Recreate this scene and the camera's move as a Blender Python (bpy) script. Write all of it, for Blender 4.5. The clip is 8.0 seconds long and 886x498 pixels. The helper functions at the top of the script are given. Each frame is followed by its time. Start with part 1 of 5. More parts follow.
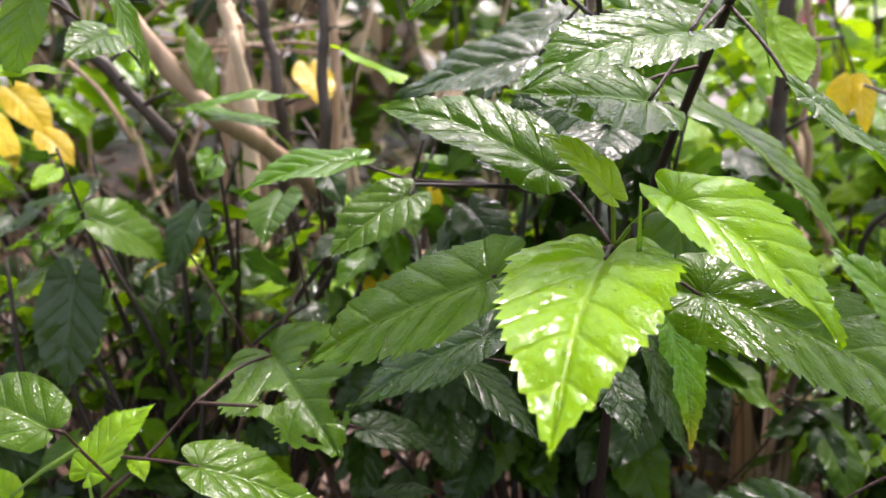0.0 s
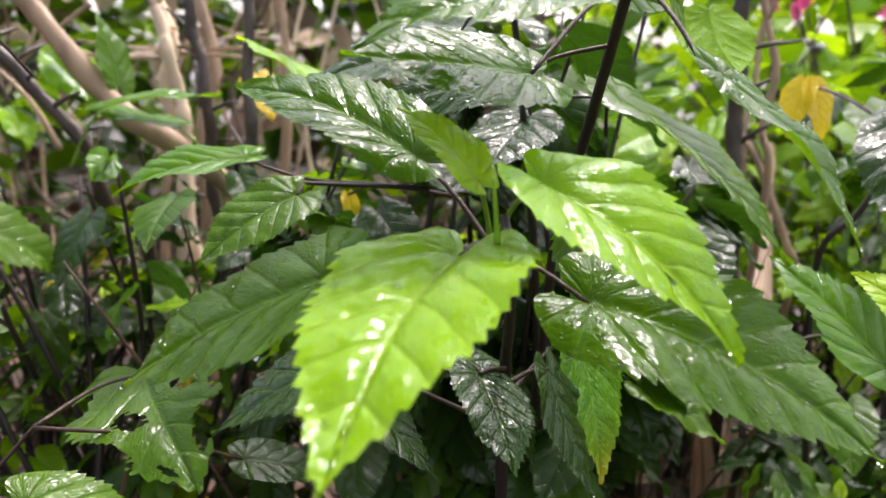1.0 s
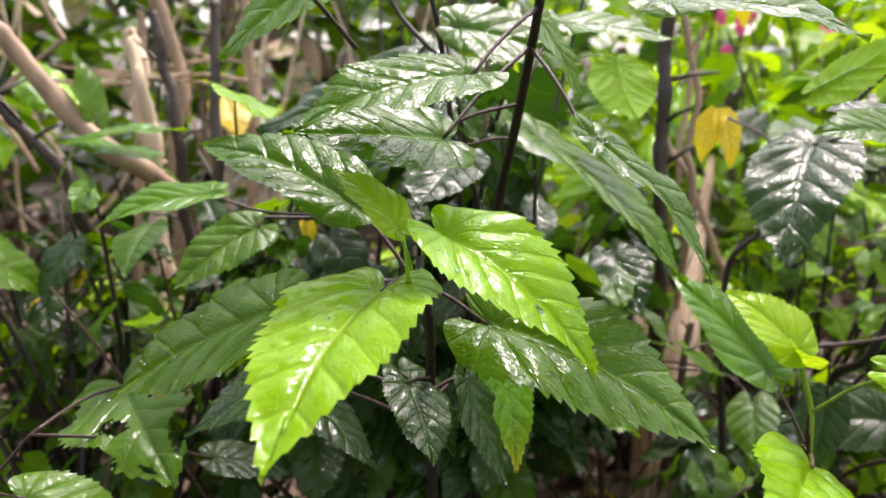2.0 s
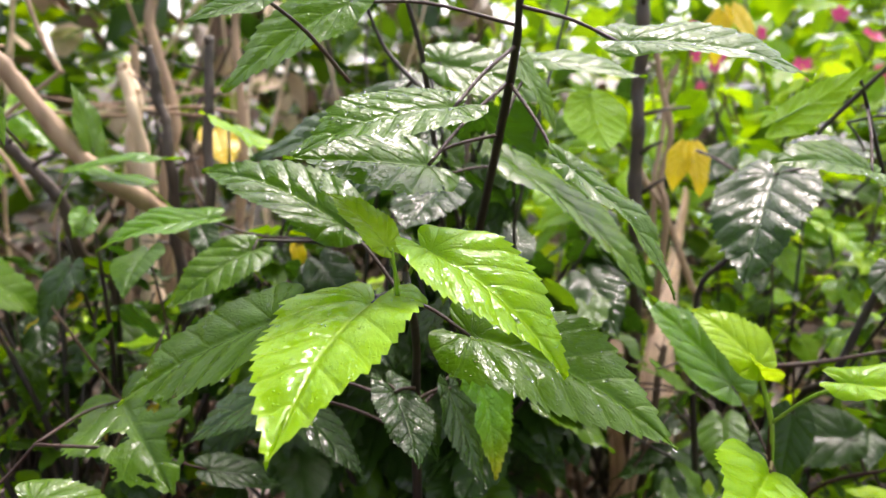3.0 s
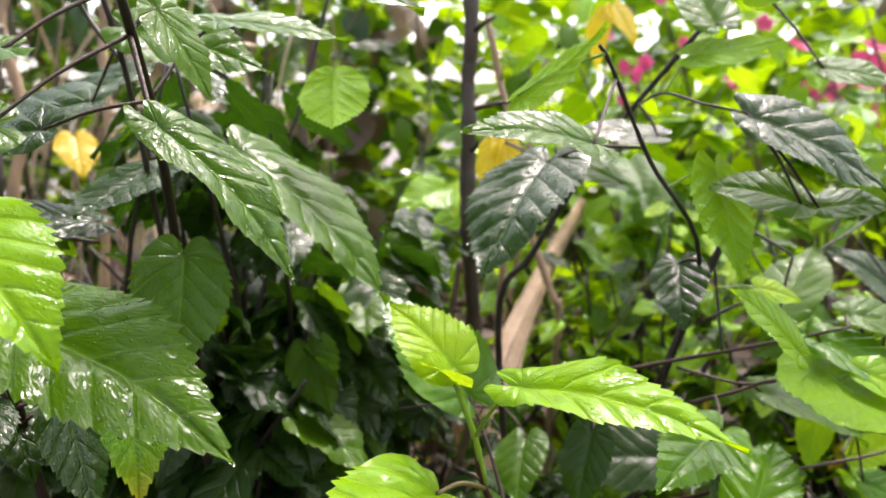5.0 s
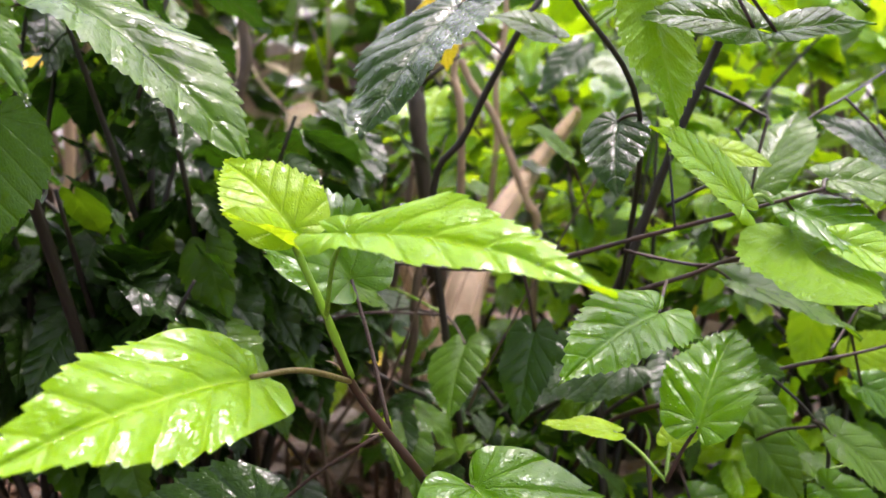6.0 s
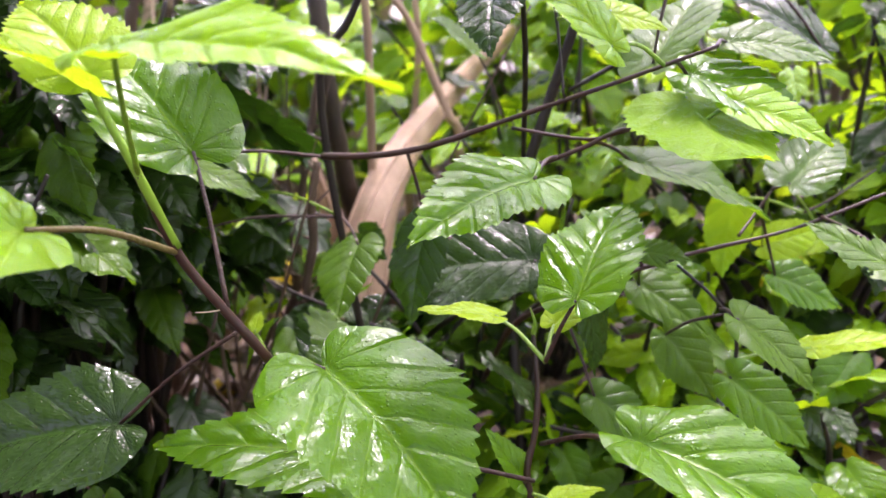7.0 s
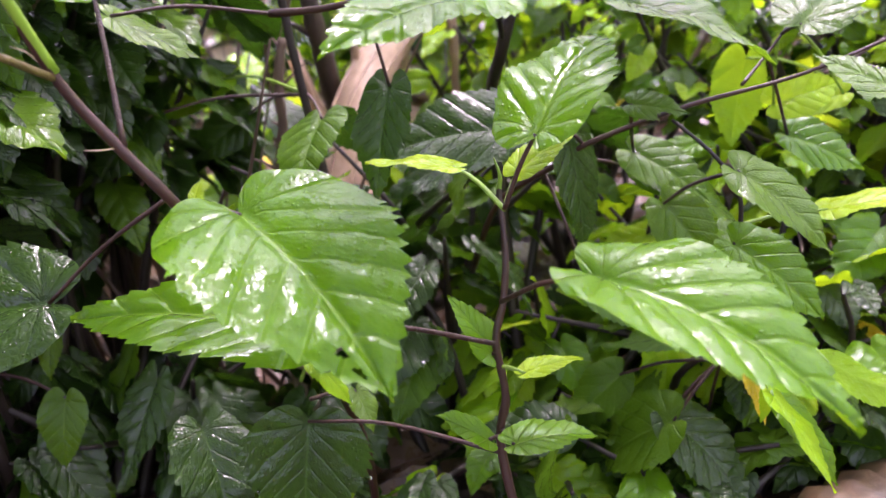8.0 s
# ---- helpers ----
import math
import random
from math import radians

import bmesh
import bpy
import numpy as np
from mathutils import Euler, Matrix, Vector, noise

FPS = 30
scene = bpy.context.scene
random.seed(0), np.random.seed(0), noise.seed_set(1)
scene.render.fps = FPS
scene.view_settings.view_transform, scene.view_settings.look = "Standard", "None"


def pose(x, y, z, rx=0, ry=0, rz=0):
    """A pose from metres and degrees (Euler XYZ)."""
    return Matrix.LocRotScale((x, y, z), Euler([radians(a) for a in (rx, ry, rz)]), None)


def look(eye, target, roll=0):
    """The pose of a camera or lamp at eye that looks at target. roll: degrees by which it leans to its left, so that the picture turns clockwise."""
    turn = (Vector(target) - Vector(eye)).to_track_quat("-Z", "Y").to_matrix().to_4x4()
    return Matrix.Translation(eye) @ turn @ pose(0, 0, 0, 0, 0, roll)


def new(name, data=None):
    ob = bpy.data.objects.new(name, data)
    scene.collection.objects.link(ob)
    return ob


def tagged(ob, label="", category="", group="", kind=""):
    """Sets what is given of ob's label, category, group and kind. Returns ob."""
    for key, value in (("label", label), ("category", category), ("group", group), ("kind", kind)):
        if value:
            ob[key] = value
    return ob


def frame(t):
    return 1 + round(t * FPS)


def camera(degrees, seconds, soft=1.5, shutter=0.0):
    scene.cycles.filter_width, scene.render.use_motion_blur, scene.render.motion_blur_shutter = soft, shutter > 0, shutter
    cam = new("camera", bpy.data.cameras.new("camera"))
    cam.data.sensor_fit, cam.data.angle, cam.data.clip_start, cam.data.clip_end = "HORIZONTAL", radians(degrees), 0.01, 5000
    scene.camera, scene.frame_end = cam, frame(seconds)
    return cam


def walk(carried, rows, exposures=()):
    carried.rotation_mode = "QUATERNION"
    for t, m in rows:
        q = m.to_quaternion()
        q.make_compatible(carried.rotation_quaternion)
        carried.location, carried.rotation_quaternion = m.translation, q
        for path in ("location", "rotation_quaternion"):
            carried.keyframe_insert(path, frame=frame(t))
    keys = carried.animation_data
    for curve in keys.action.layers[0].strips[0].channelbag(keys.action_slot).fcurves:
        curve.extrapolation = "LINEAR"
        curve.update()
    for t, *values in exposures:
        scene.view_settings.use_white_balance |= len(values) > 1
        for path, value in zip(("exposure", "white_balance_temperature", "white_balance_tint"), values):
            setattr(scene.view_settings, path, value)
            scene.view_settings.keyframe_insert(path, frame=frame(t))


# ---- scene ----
cam = camera(55.0, 8.0, soft=1.5)
walk(cam, [
    (0.0, pose(0.0000, 0.0000, 0.5300, 76.00, -0.08, 0.02)),
    (0.1, pose(0.0036, 0.0056, 0.5279, 76.11, -0.42, 0.23)),
    (0.2, pose(0.0076, 0.0110, 0.5256, 76.22, -0.63, 0.38)),
    (0.3, pose(0.0122, 0.0162, 0.5231, 76.33, -0.68, 0.46)),
    (0.4, pose(0.0176, 0.0210, 0.5203, 76.43, -0.51, 0.45)),
    (0.5, pose(0.0238, 0.0255, 0.5172, 76.53, -0.09, 0.33)),
    (0.6, pose(0.0307, 0.0298, 0.5139, 76.64, 0.53, 0.09)),
    (0.7, pose(0.0378, 0.0344, 0.5109, 76.78, 1.02, -0.19)),
    (0.8, pose(0.0443, 0.0396, 0.5086, 76.99, 1.05, -0.44)),
    (0.9, pose(0.0495, 0.0455, 0.5073, 77.31, 0.42, -0.55)),
    (1.0, pose(0.0532, 0.0513, 0.5069, 77.75, -0.56, -0.40)),
    (1.1, pose(0.0568, 0.0549, 0.5057, 77.95, -1.01, -0.44)),
    (1.2, pose(0.0606, 0.0554, 0.5042, 77.96, -0.89, -0.68)),
    (1.3, pose(0.0644, 0.0528, 0.5035, 77.97, -0.57, -0.99)),
    (1.4, pose(0.0675, 0.0474, 0.5052, 78.18, -0.41, -1.20)),
    (1.5, pose(0.0699, 0.0393, 0.5098, 78.56, -0.55, -1.28)),
    (1.6, pose(0.0718, 0.0291, 0.5158, 78.56, -0.51, -1.47)),
    (1.7, pose(0.0730, 0.0176, 0.5221, 78.29, -0.33, -1.75)),
    (1.8, pose(0.0735, 0.0060, 0.5278, 78.00, -0.20, -2.00)),
    (1.9, pose(0.0733, -0.0050, 0.5325, 77.82, -0.16, -2.16)),
    (2.0, pose(0.0724, -0.0152, 0.5362, 77.78, -0.20, -2.25)),
    (2.1, pose(0.0710, -0.0243, 0.5389, 77.86, -0.28, -2.29)),
    (2.2, pose(0.0694, -0.0324, 0.5406, 78.04, -0.36, -2.29)),
    (2.3, pose(0.0676, -0.0392, 0.5415, 78.30, -0.42, -2.30)),
    (2.4, pose(0.0658, -0.0447, 0.5417, 78.61, -0.46, -2.32)),
    (2.5, pose(0.0644, -0.0489, 0.5413, 78.94, -0.46, -2.39)),
    (2.6, pose(0.0633, -0.0516, 0.5404, 79.24, -0.44, -2.51)),
    (2.7, pose(0.0630, -0.0529, 0.5392, 79.51, -0.43, -2.69)),
    (2.8, pose(0.0637, -0.0527, 0.5378, 79.72, -0.43, -2.93)),
    (2.9, pose(0.0658, -0.0511, 0.5365, 79.87, -0.48, -3.19)),
    (3.0, pose(0.0699, -0.0484, 0.5355, 80.04, -0.56, -3.37)),
    (3.1, pose(0.0769, -0.0449, 0.5350, 80.22, -0.68, -3.42)),
    (3.2, pose(0.0865, -0.0411, 0.5346, 80.32, -0.84, -3.38)),
    (3.3, pose(0.0984, -0.0376, 0.5343, 80.37, -0.84, -3.34)),
    (3.4, pose(0.1110, -0.0351, 0.5341, 80.42, -0.80, -3.29)),
    (3.5, pose(0.1230, -0.0346, 0.5339, 80.56, -0.88, -3.22)),
    (3.6, pose(0.1334, -0.0360, 0.5337, 80.79, -1.15, -3.18)),
    (3.7, pose(0.1427, -0.0378, 0.5334, 80.97, -1.32, -3.29)),
    (3.8, pose(0.1519, -0.0383, 0.5334, 81.07, -1.38, -3.71)),
    (3.9, pose(0.1591, -0.0368, 0.5335, 81.11, -1.51, -4.00)),
    (4.0, pose(0.1643, -0.0331, 0.5332, 81.21, -1.77, -4.10)),
    (4.1, pose(0.1694, -0.0291, 0.5315, 81.30, -1.90, -4.50)),
    (4.2, pose(0.1754, -0.0253, 0.5287, 81.39, -1.86, -5.07)),
    (4.3, pose(0.1823, -0.0217, 0.5255, 81.49, -1.75, -5.52)),
    (4.4, pose(0.1902, -0.0182, 0.5223, 81.60, -1.62, -5.76)),
    (4.5, pose(0.1990, -0.0148, 0.5190, 81.72, -1.47, -5.77)),
    (4.6, pose(0.2085, -0.0114, 0.5158, 81.83, -1.30, -5.56)),
    (4.7, pose(0.2185, -0.0077, 0.5127, 81.92, -1.12, -5.19)),
    (4.8, pose(0.2289, -0.0037, 0.5097, 81.97, -0.90, -4.68)),
    (4.9, pose(0.2396, 0.0007, 0.5067, 81.97, -0.65, -4.11)),
    (5.0, pose(0.2502, 0.0057, 0.5037, 81.91, -0.38, -3.50)),
    (5.1, pose(0.2607, 0.0114, 0.5007, 81.78, -0.14, -2.92)),
    (5.2, pose(0.2709, 0.0178, 0.4975, 81.57, 0.06, -2.39)),
    (5.3, pose(0.2806, 0.0251, 0.4940, 81.29, 0.17, -1.95)),
    (5.4, pose(0.2898, 0.0331, 0.4899, 80.97, 0.23, -1.62)),
    (5.5, pose(0.2983, 0.0414, 0.4843, 80.70, 0.46, -1.41)),
    (5.6, pose(0.3062, 0.0500, 0.4768, 80.55, 1.00, -1.31)),
    (5.7, pose(0.3141, 0.0589, 0.4680, 80.48, 1.79, -1.32)),
    (5.8, pose(0.3216, 0.0673, 0.4588, 80.27, 2.50, -1.31)),
    (5.9, pose(0.3294, 0.0744, 0.4498, 79.72, 2.61, -1.22)),
    (6.0, pose(0.3375, 0.0797, 0.4418, 78.87, 2.06, -0.87)),
    (6.1, pose(0.3455, 0.0832, 0.4347, 77.94, 1.11, -0.35)),
    (6.2, pose(0.3535, 0.0870, 0.4296, 77.38, 0.92, -0.22)),
    (6.3, pose(0.3605, 0.0914, 0.4261, 77.18, 1.48, -0.55)),
    (6.4, pose(0.3655, 0.0956, 0.4238, 77.14, 2.31, -1.14)),
    (6.5, pose(0.3683, 0.0991, 0.4217, 77.06, 2.85, -1.76)),
    (6.6, pose(0.3714, 0.1018, 0.4181, 76.84, 2.95, -2.29)),
    (6.7, pose(0.3751, 0.1039, 0.4132, 76.54, 2.84, -2.69)),
    (6.8, pose(0.3790, 0.1053, 0.4070, 76.24, 2.78, -2.93)),
    (6.9, pose(0.3829, 0.1061, 0.4003, 75.99, 2.91, -3.02)),
    (7.0, pose(0.3873, 0.1064, 0.3931, 75.79, 3.16, -3.08)),
    (7.1, pose(0.3923, 0.1077, 0.3857, 75.56, 3.49, -3.07)),
    (7.2, pose(0.3973, 0.1100, 0.3786, 75.28, 3.93, -2.99)),
    (7.3, pose(0.4021, 0.1130, 0.3720, 75.00, 4.37, -2.82)),
    (7.4, pose(0.4057, 0.1160, 0.3652, 74.60, 4.63, -2.48)),
    (7.5, pose(0.4085, 0.1190, 0.3581, 74.07, 4.61, -2.01)),
    (7.6, pose(0.4109, 0.1222, 0.3511, 73.43, 4.29, -1.48)),
    (7.7, pose(0.4134, 0.1258, 0.3448, 72.82, 3.99, -1.03)),
    (7.8, pose(0.4162, 0.1299, 0.3401, 72.37, 4.04, -0.79)),
    (7.9, pose(0.4193, 0.1346, 0.3375, 72.20, 4.64, -0.82)),
    (8.0, pose(0.4228, 0.1399, 0.3368, 72.29, 5.84, -1.12)),
], exposures=[(0.0, 2.1, 6600, 25), (1.0, 2.02, 6500, 23), (1.7, 2.06, 6600, 22), (4.2, 2.12, 6850, 19), (6.0, 2.33, 6600, 25), (8.0, 2.78, 6250, 45)])
cam.data.dof.use_dof = True
cam.data.dof.focus_distance = 0.36
cam.data.dof.aperture_fstop = 11.5

# ---- light: an overcast, open sky with a broad, weak sun high overhead ----
world = bpy.data.worlds.new("overcast_sky")
scene.world = world
world.use_nodes = True
wn, wl = world.node_tree.nodes, world.node_tree.links
sky = wn.new("ShaderNodeTexSky")
sky.sky_type = "NISHITA"
sky.sun_disc = False
sky.sun_elevation = radians(62)
sky.sun_rotation = radians(31)
sky.air_density, sky.dust_density, sky.ozone_density = 1.0, 4.0, 1.0
grey = wn.new("ShaderNodeHueSaturation")
grey.inputs["Saturation"].default_value = 0.5
wl.new(sky.outputs[0], grey.inputs["Color"])
wl.new(grey.outputs[0], wn["Background"].inputs[0])
wn["Background"].inputs[1].default_value = 0.15
sun_data = bpy.data.lights.new("sun", "SUN")
sun_data.energy, sun_data.angle, sun_data.color = 1.4, radians(14), (1.0, 0.96, 0.88)
sun = new("sun", sun_data)
sun.matrix_world = look((0, 0, 5), (-0.3, -0.5, 3.9))

# ---- materials ----
def nodes_of(name):
    m = bpy.data.materials.new(name)
    m.use_nodes = True
    return m, m.node_tree.nodes, m.node_tree.links


def mathn(n, l, op, a, b=None, clamp=False):
    k = n.new("ShaderNodeMath")
    k.operation, k.use_clamp = op, clamp
    for i, v in enumerate((a, b)):
        if v is None:
            continue
        if isinstance(v, (int, float)):
            k.inputs[i].default_value = v
        else:
            l.new(v, k.inputs[i])
    return k.outputs[0]


def mixc(n, l, fac, a, b, blend="MIX"):
    k = n.new("ShaderNodeMix")
    k.data_type, k.blend_type = "RGBA", blend
    for i, v in ((0, fac), (6, a), (7, b)):
        if isinstance(v, (int, float)):
            k.inputs[i].default_value = v
        elif isinstance(v, tuple):
            k.inputs[i].default_value = (*v, 1)
        else:
            l.new(v, k.inputs[i])
    return k.outputs[2]


def noise_tex(n, l, scale, detail=3.0, vec=None, rough=0.55):
    k = n.new("ShaderNodeTexNoise")
    k.inputs["Scale"].default_value, k.inputs["Detail"].default_value, k.inputs["Roughness"].default_value = scale, detail, rough
    if vec is not None:
        l.new(vec, k.inputs["Vector"])
    return k.outputs[0]


def remap(n, l, value, a, b, c, d):
    k = n.new("ShaderNodeMapRange")
    for i, v in enumerate((a, b, c, d)):
        k.inputs[i + 1].default_value = v
    l.new(value, k.inputs[0])
    return k.outputs[0]


def leaf_material(name, low, high, vein, rough=0.22, glow=0.3, through_colour=None, edge=None, gloss=0.6, lumps=0.8):
    """Wet leaf: base colour between low and high, paler veins, blistered glossy skin, light shining through."""
    m, n, l = nodes_of(name)
    bs = n["Principled BSDF"]
    tex = n.new("ShaderNodeTexCoord")
    sep = n.new("ShaderNodeSeparateXYZ")
    l.new(tex.outputs["UV"], sep.inputs[0])
    along = sep.outputs[1]
    across = mathn(n, l, "ABSOLUTE", mathn(n, l, "SUBTRACT", mathn(n, l, "MULTIPLY", sep.outputs[0], 2.0), 1.0))
    rib = n.new("ShaderNodeUVMap")
    rib.uv_map = "ribs"
    rsep = n.new("ShaderNodeSeparateXYZ")
    l.new(rib.outputs[0], rsep.inputs[0])
    info = n.new("ShaderNodeObjectInfo")
    geo = n.new("ShaderNodeNewGeometry")
    pos = geo.outputs["Position"]
    rnd = mathn(n, l, "FRACT", mathn(n, l, "ADD", info.outputs["Random"], geo.outputs["Random Per Island"]))
    warp = mathn(n, l, "MULTIPLY", mathn(n, l, "SUBTRACT", noise_tex(n, l, 70.0, 2.0, pos), 0.5), 0.22)
    phase = mathn(n, l, "FRACT", mathn(n, l, "ADD", rsep.outputs[0], warp))
    off = mathn(n, l, "ABSOLUTE", mathn(n, l, "SUBTRACT", mathn(n, l, "MULTIPLY", phase, 2.0), 1.0))
    side = remap(n, l, off, 0.01, 0.06, 1.0, 0.0)
    mid = remap(n, l, across, 0.006, 0.028, 1.0, 0.0)
    veins = mathn(n, l, "MAXIMUM", mathn(n, l, "MULTIPLY", side, 0.75), mid)
    groove = mathn(n, l, "MAXIMUM", remap(n, l, off, 0.0, 0.22, 1.0, 0.0), remap(n, l, across, 0.0, 0.11, 1.0, 0.0))
    # fine net of small veins
    cell = n.new("ShaderNodeCombineXYZ")
    l.new(mathn(n, l, "MULTIPLY", rsep.outputs[1], 30.0), cell.inputs[0])
    l.new(mathn(n, l, "MULTIPLY", rsep.outputs[0], 4.6), cell.inputs[1])
    l.new(mathn(n, l, "MULTIPLY", rnd, 50.0), cell.inputs[2])
    web = n.new("ShaderNodeTexVoronoi")
    web.feature = "DISTANCE_TO_EDGE"
    web.inputs["Scale"].default_value = 1.0
    l.new(cell.outputs[0], web.inputs["Vector"])
    net = remap(n, l, web.outputs["Distance"], 0.01, 0.12, 1.0, 0.0)
    blister = remap(n, l, web.outputs["Distance"], 0.0, 0.38, 0.0, 1.0)
    # colour
    stain = noise_tex(n, l, 60.0, 3.0, pos)
    shade = mathn(n, l, "ADD", mathn(n, l, "MULTIPLY", rnd, 0.6), mathn(n, l, "MULTIPLY", stain, 0.5), True)
    col = mixc(n, l, shade, low, high)
    col = mixc(n, l, mathn(n, l, "MULTIPLY", veins, 0.55), col, vein)
    col = mixc(n, l, mathn(n, l, "MULTIPLY", net, 0.16), col, vein)
    col = mixc(n, l, mathn(n, l, "MULTIPLY", noise_tex(n, l, 900.0, 2.0, pos), 0.3), col, low)
    speck = mathn(n, l, "GREATER_THAN", noise_tex(n, l, 330.0, 1.0, pos), 0.735)
    col = mixc(n, l, mathn(n, l, "MULTIPLY", speck, 0.45), col, (0.05, 0.035, 0.012))
    if edge:
        tipm = mathn(n, l, "MULTIPLY", mathn(n, l, "POWER", along, 6.0), 0.9, True)
        col = mixc(n, l, tipm, col, edge)
    l.new(col, bs.inputs["Base Color"])
    # wet film: mirror-like pools beside duller skin
    pool = remap(n, l, noise_tex(n, l, 130.0, 3.0, pos), 0.40, 0.62, rough * 1.55, rough * 0.55)
    l.new(pool, bs.inputs["Roughness"])
    bs.inputs["IOR"].default_value = 1.45
    bs.inputs["Specular IOR Level"].default_value = gloss
    vor = n.new("ShaderNodeTexVoronoi")
    vor.inputs["Scale"].default_value = 520.0
    l.new(pos, vor.inputs["Vector"])
    some = n.new("ShaderNodeSeparateColor")
    l.new(vor.outputs["Color"], some.inputs[0])
    drop = mathn(n, l, "MULTIPLY", remap(n, l, vor.outputs["Distance"], 0.10, 0.34, 1.0, 0.0), mathn(n, l, "GREATER_THAN", some.outputs[0], 0.74))
    skin = mathn(n, l, "ADD", mathn(n, l, "MULTIPLY", blister, lumps), mathn(n, l, "MULTIPLY", noise_tex(n, l, 210.0, 2.0, pos), 0.5))
    hgt = mathn(n, l, "SUBTRACT", mathn(n, l, "ADD", skin, mathn(n, l, "MULTIPLY", drop, 0.5)), mathn(n, l, "MULTIPLY", groove, 0.75))
    bump = n.new("ShaderNodeBump")
    bump.inputs["Strength"].default_value, bump.inputs["Distance"].default_value = 0.85, 0.0007
    l.new(hgt, bump.inputs["Height"])
    l.new(bump.outputs[0], bs.inputs["Normal"])
    tl = n.new("ShaderNodeBsdfTranslucent")
    back = mixc(n, l, 0.75, col, through_colour or high)
    l.new(back, tl.inputs[0])
    mx = n.new("ShaderNodeMixShader")
    mx.inputs[0].default_value = glow
    l.new(bs.outputs[0], mx.inputs[1])
    l.new(tl.outputs[0], mx.inputs[2])
    l.new(mx.outputs[0], n["Material Output"].inputs[0])
    return m


def bark_material(name, low, high, rough=0.6, scale=60.0, stretch=0.25, wetness=0.2):
    m, n, l = nodes_of(name)
    bs = n["Principled BSDF"]
    tex = n.new("ShaderNodeTexCoord")
    mp = n.new("ShaderNodeMapping")
    mp.inputs["Scale"].default_value = (1, 1, stretch)
    l.new(tex.outputs["Object"], mp.inputs[0])
    a = noise_tex(n, l, scale, 5.0, mp.outputs[0])
    b = noise_tex(n, l, scale * 0.15, 3.0, tex.outputs["Object"])
    ramp = n.new("ShaderNodeMapRange")
    ramp.inputs[1].default_value, ramp.inputs[2].default_value = 0.3, 0.7
    l.new(mathn(n, l, "ADD", mathn(n, l, "MULTIPLY", a, 0.6), mathn(n, l, "MULTIPLY", b, 0.4)), ramp.inputs[0])
    l.new(mixc(n, l, ramp.outputs[0], low, high), bs.inputs["Base Color"])
    bs.inputs["Roughness"].default_value = rough
    bs.inputs["Coat Weight"].default_value, bs.inputs["Coat Roughness"].default_value = wetness, 0.2
    bump = n.new("ShaderNodeBump")
    bump.inputs["Strength"].default_value, bump.inputs["Distance"].default_value = 0.5, 0.003
    l.new(a, bump.inputs["Height"])
    l.new(bump.outputs[0], bs.inputs["Normal"])
    return m


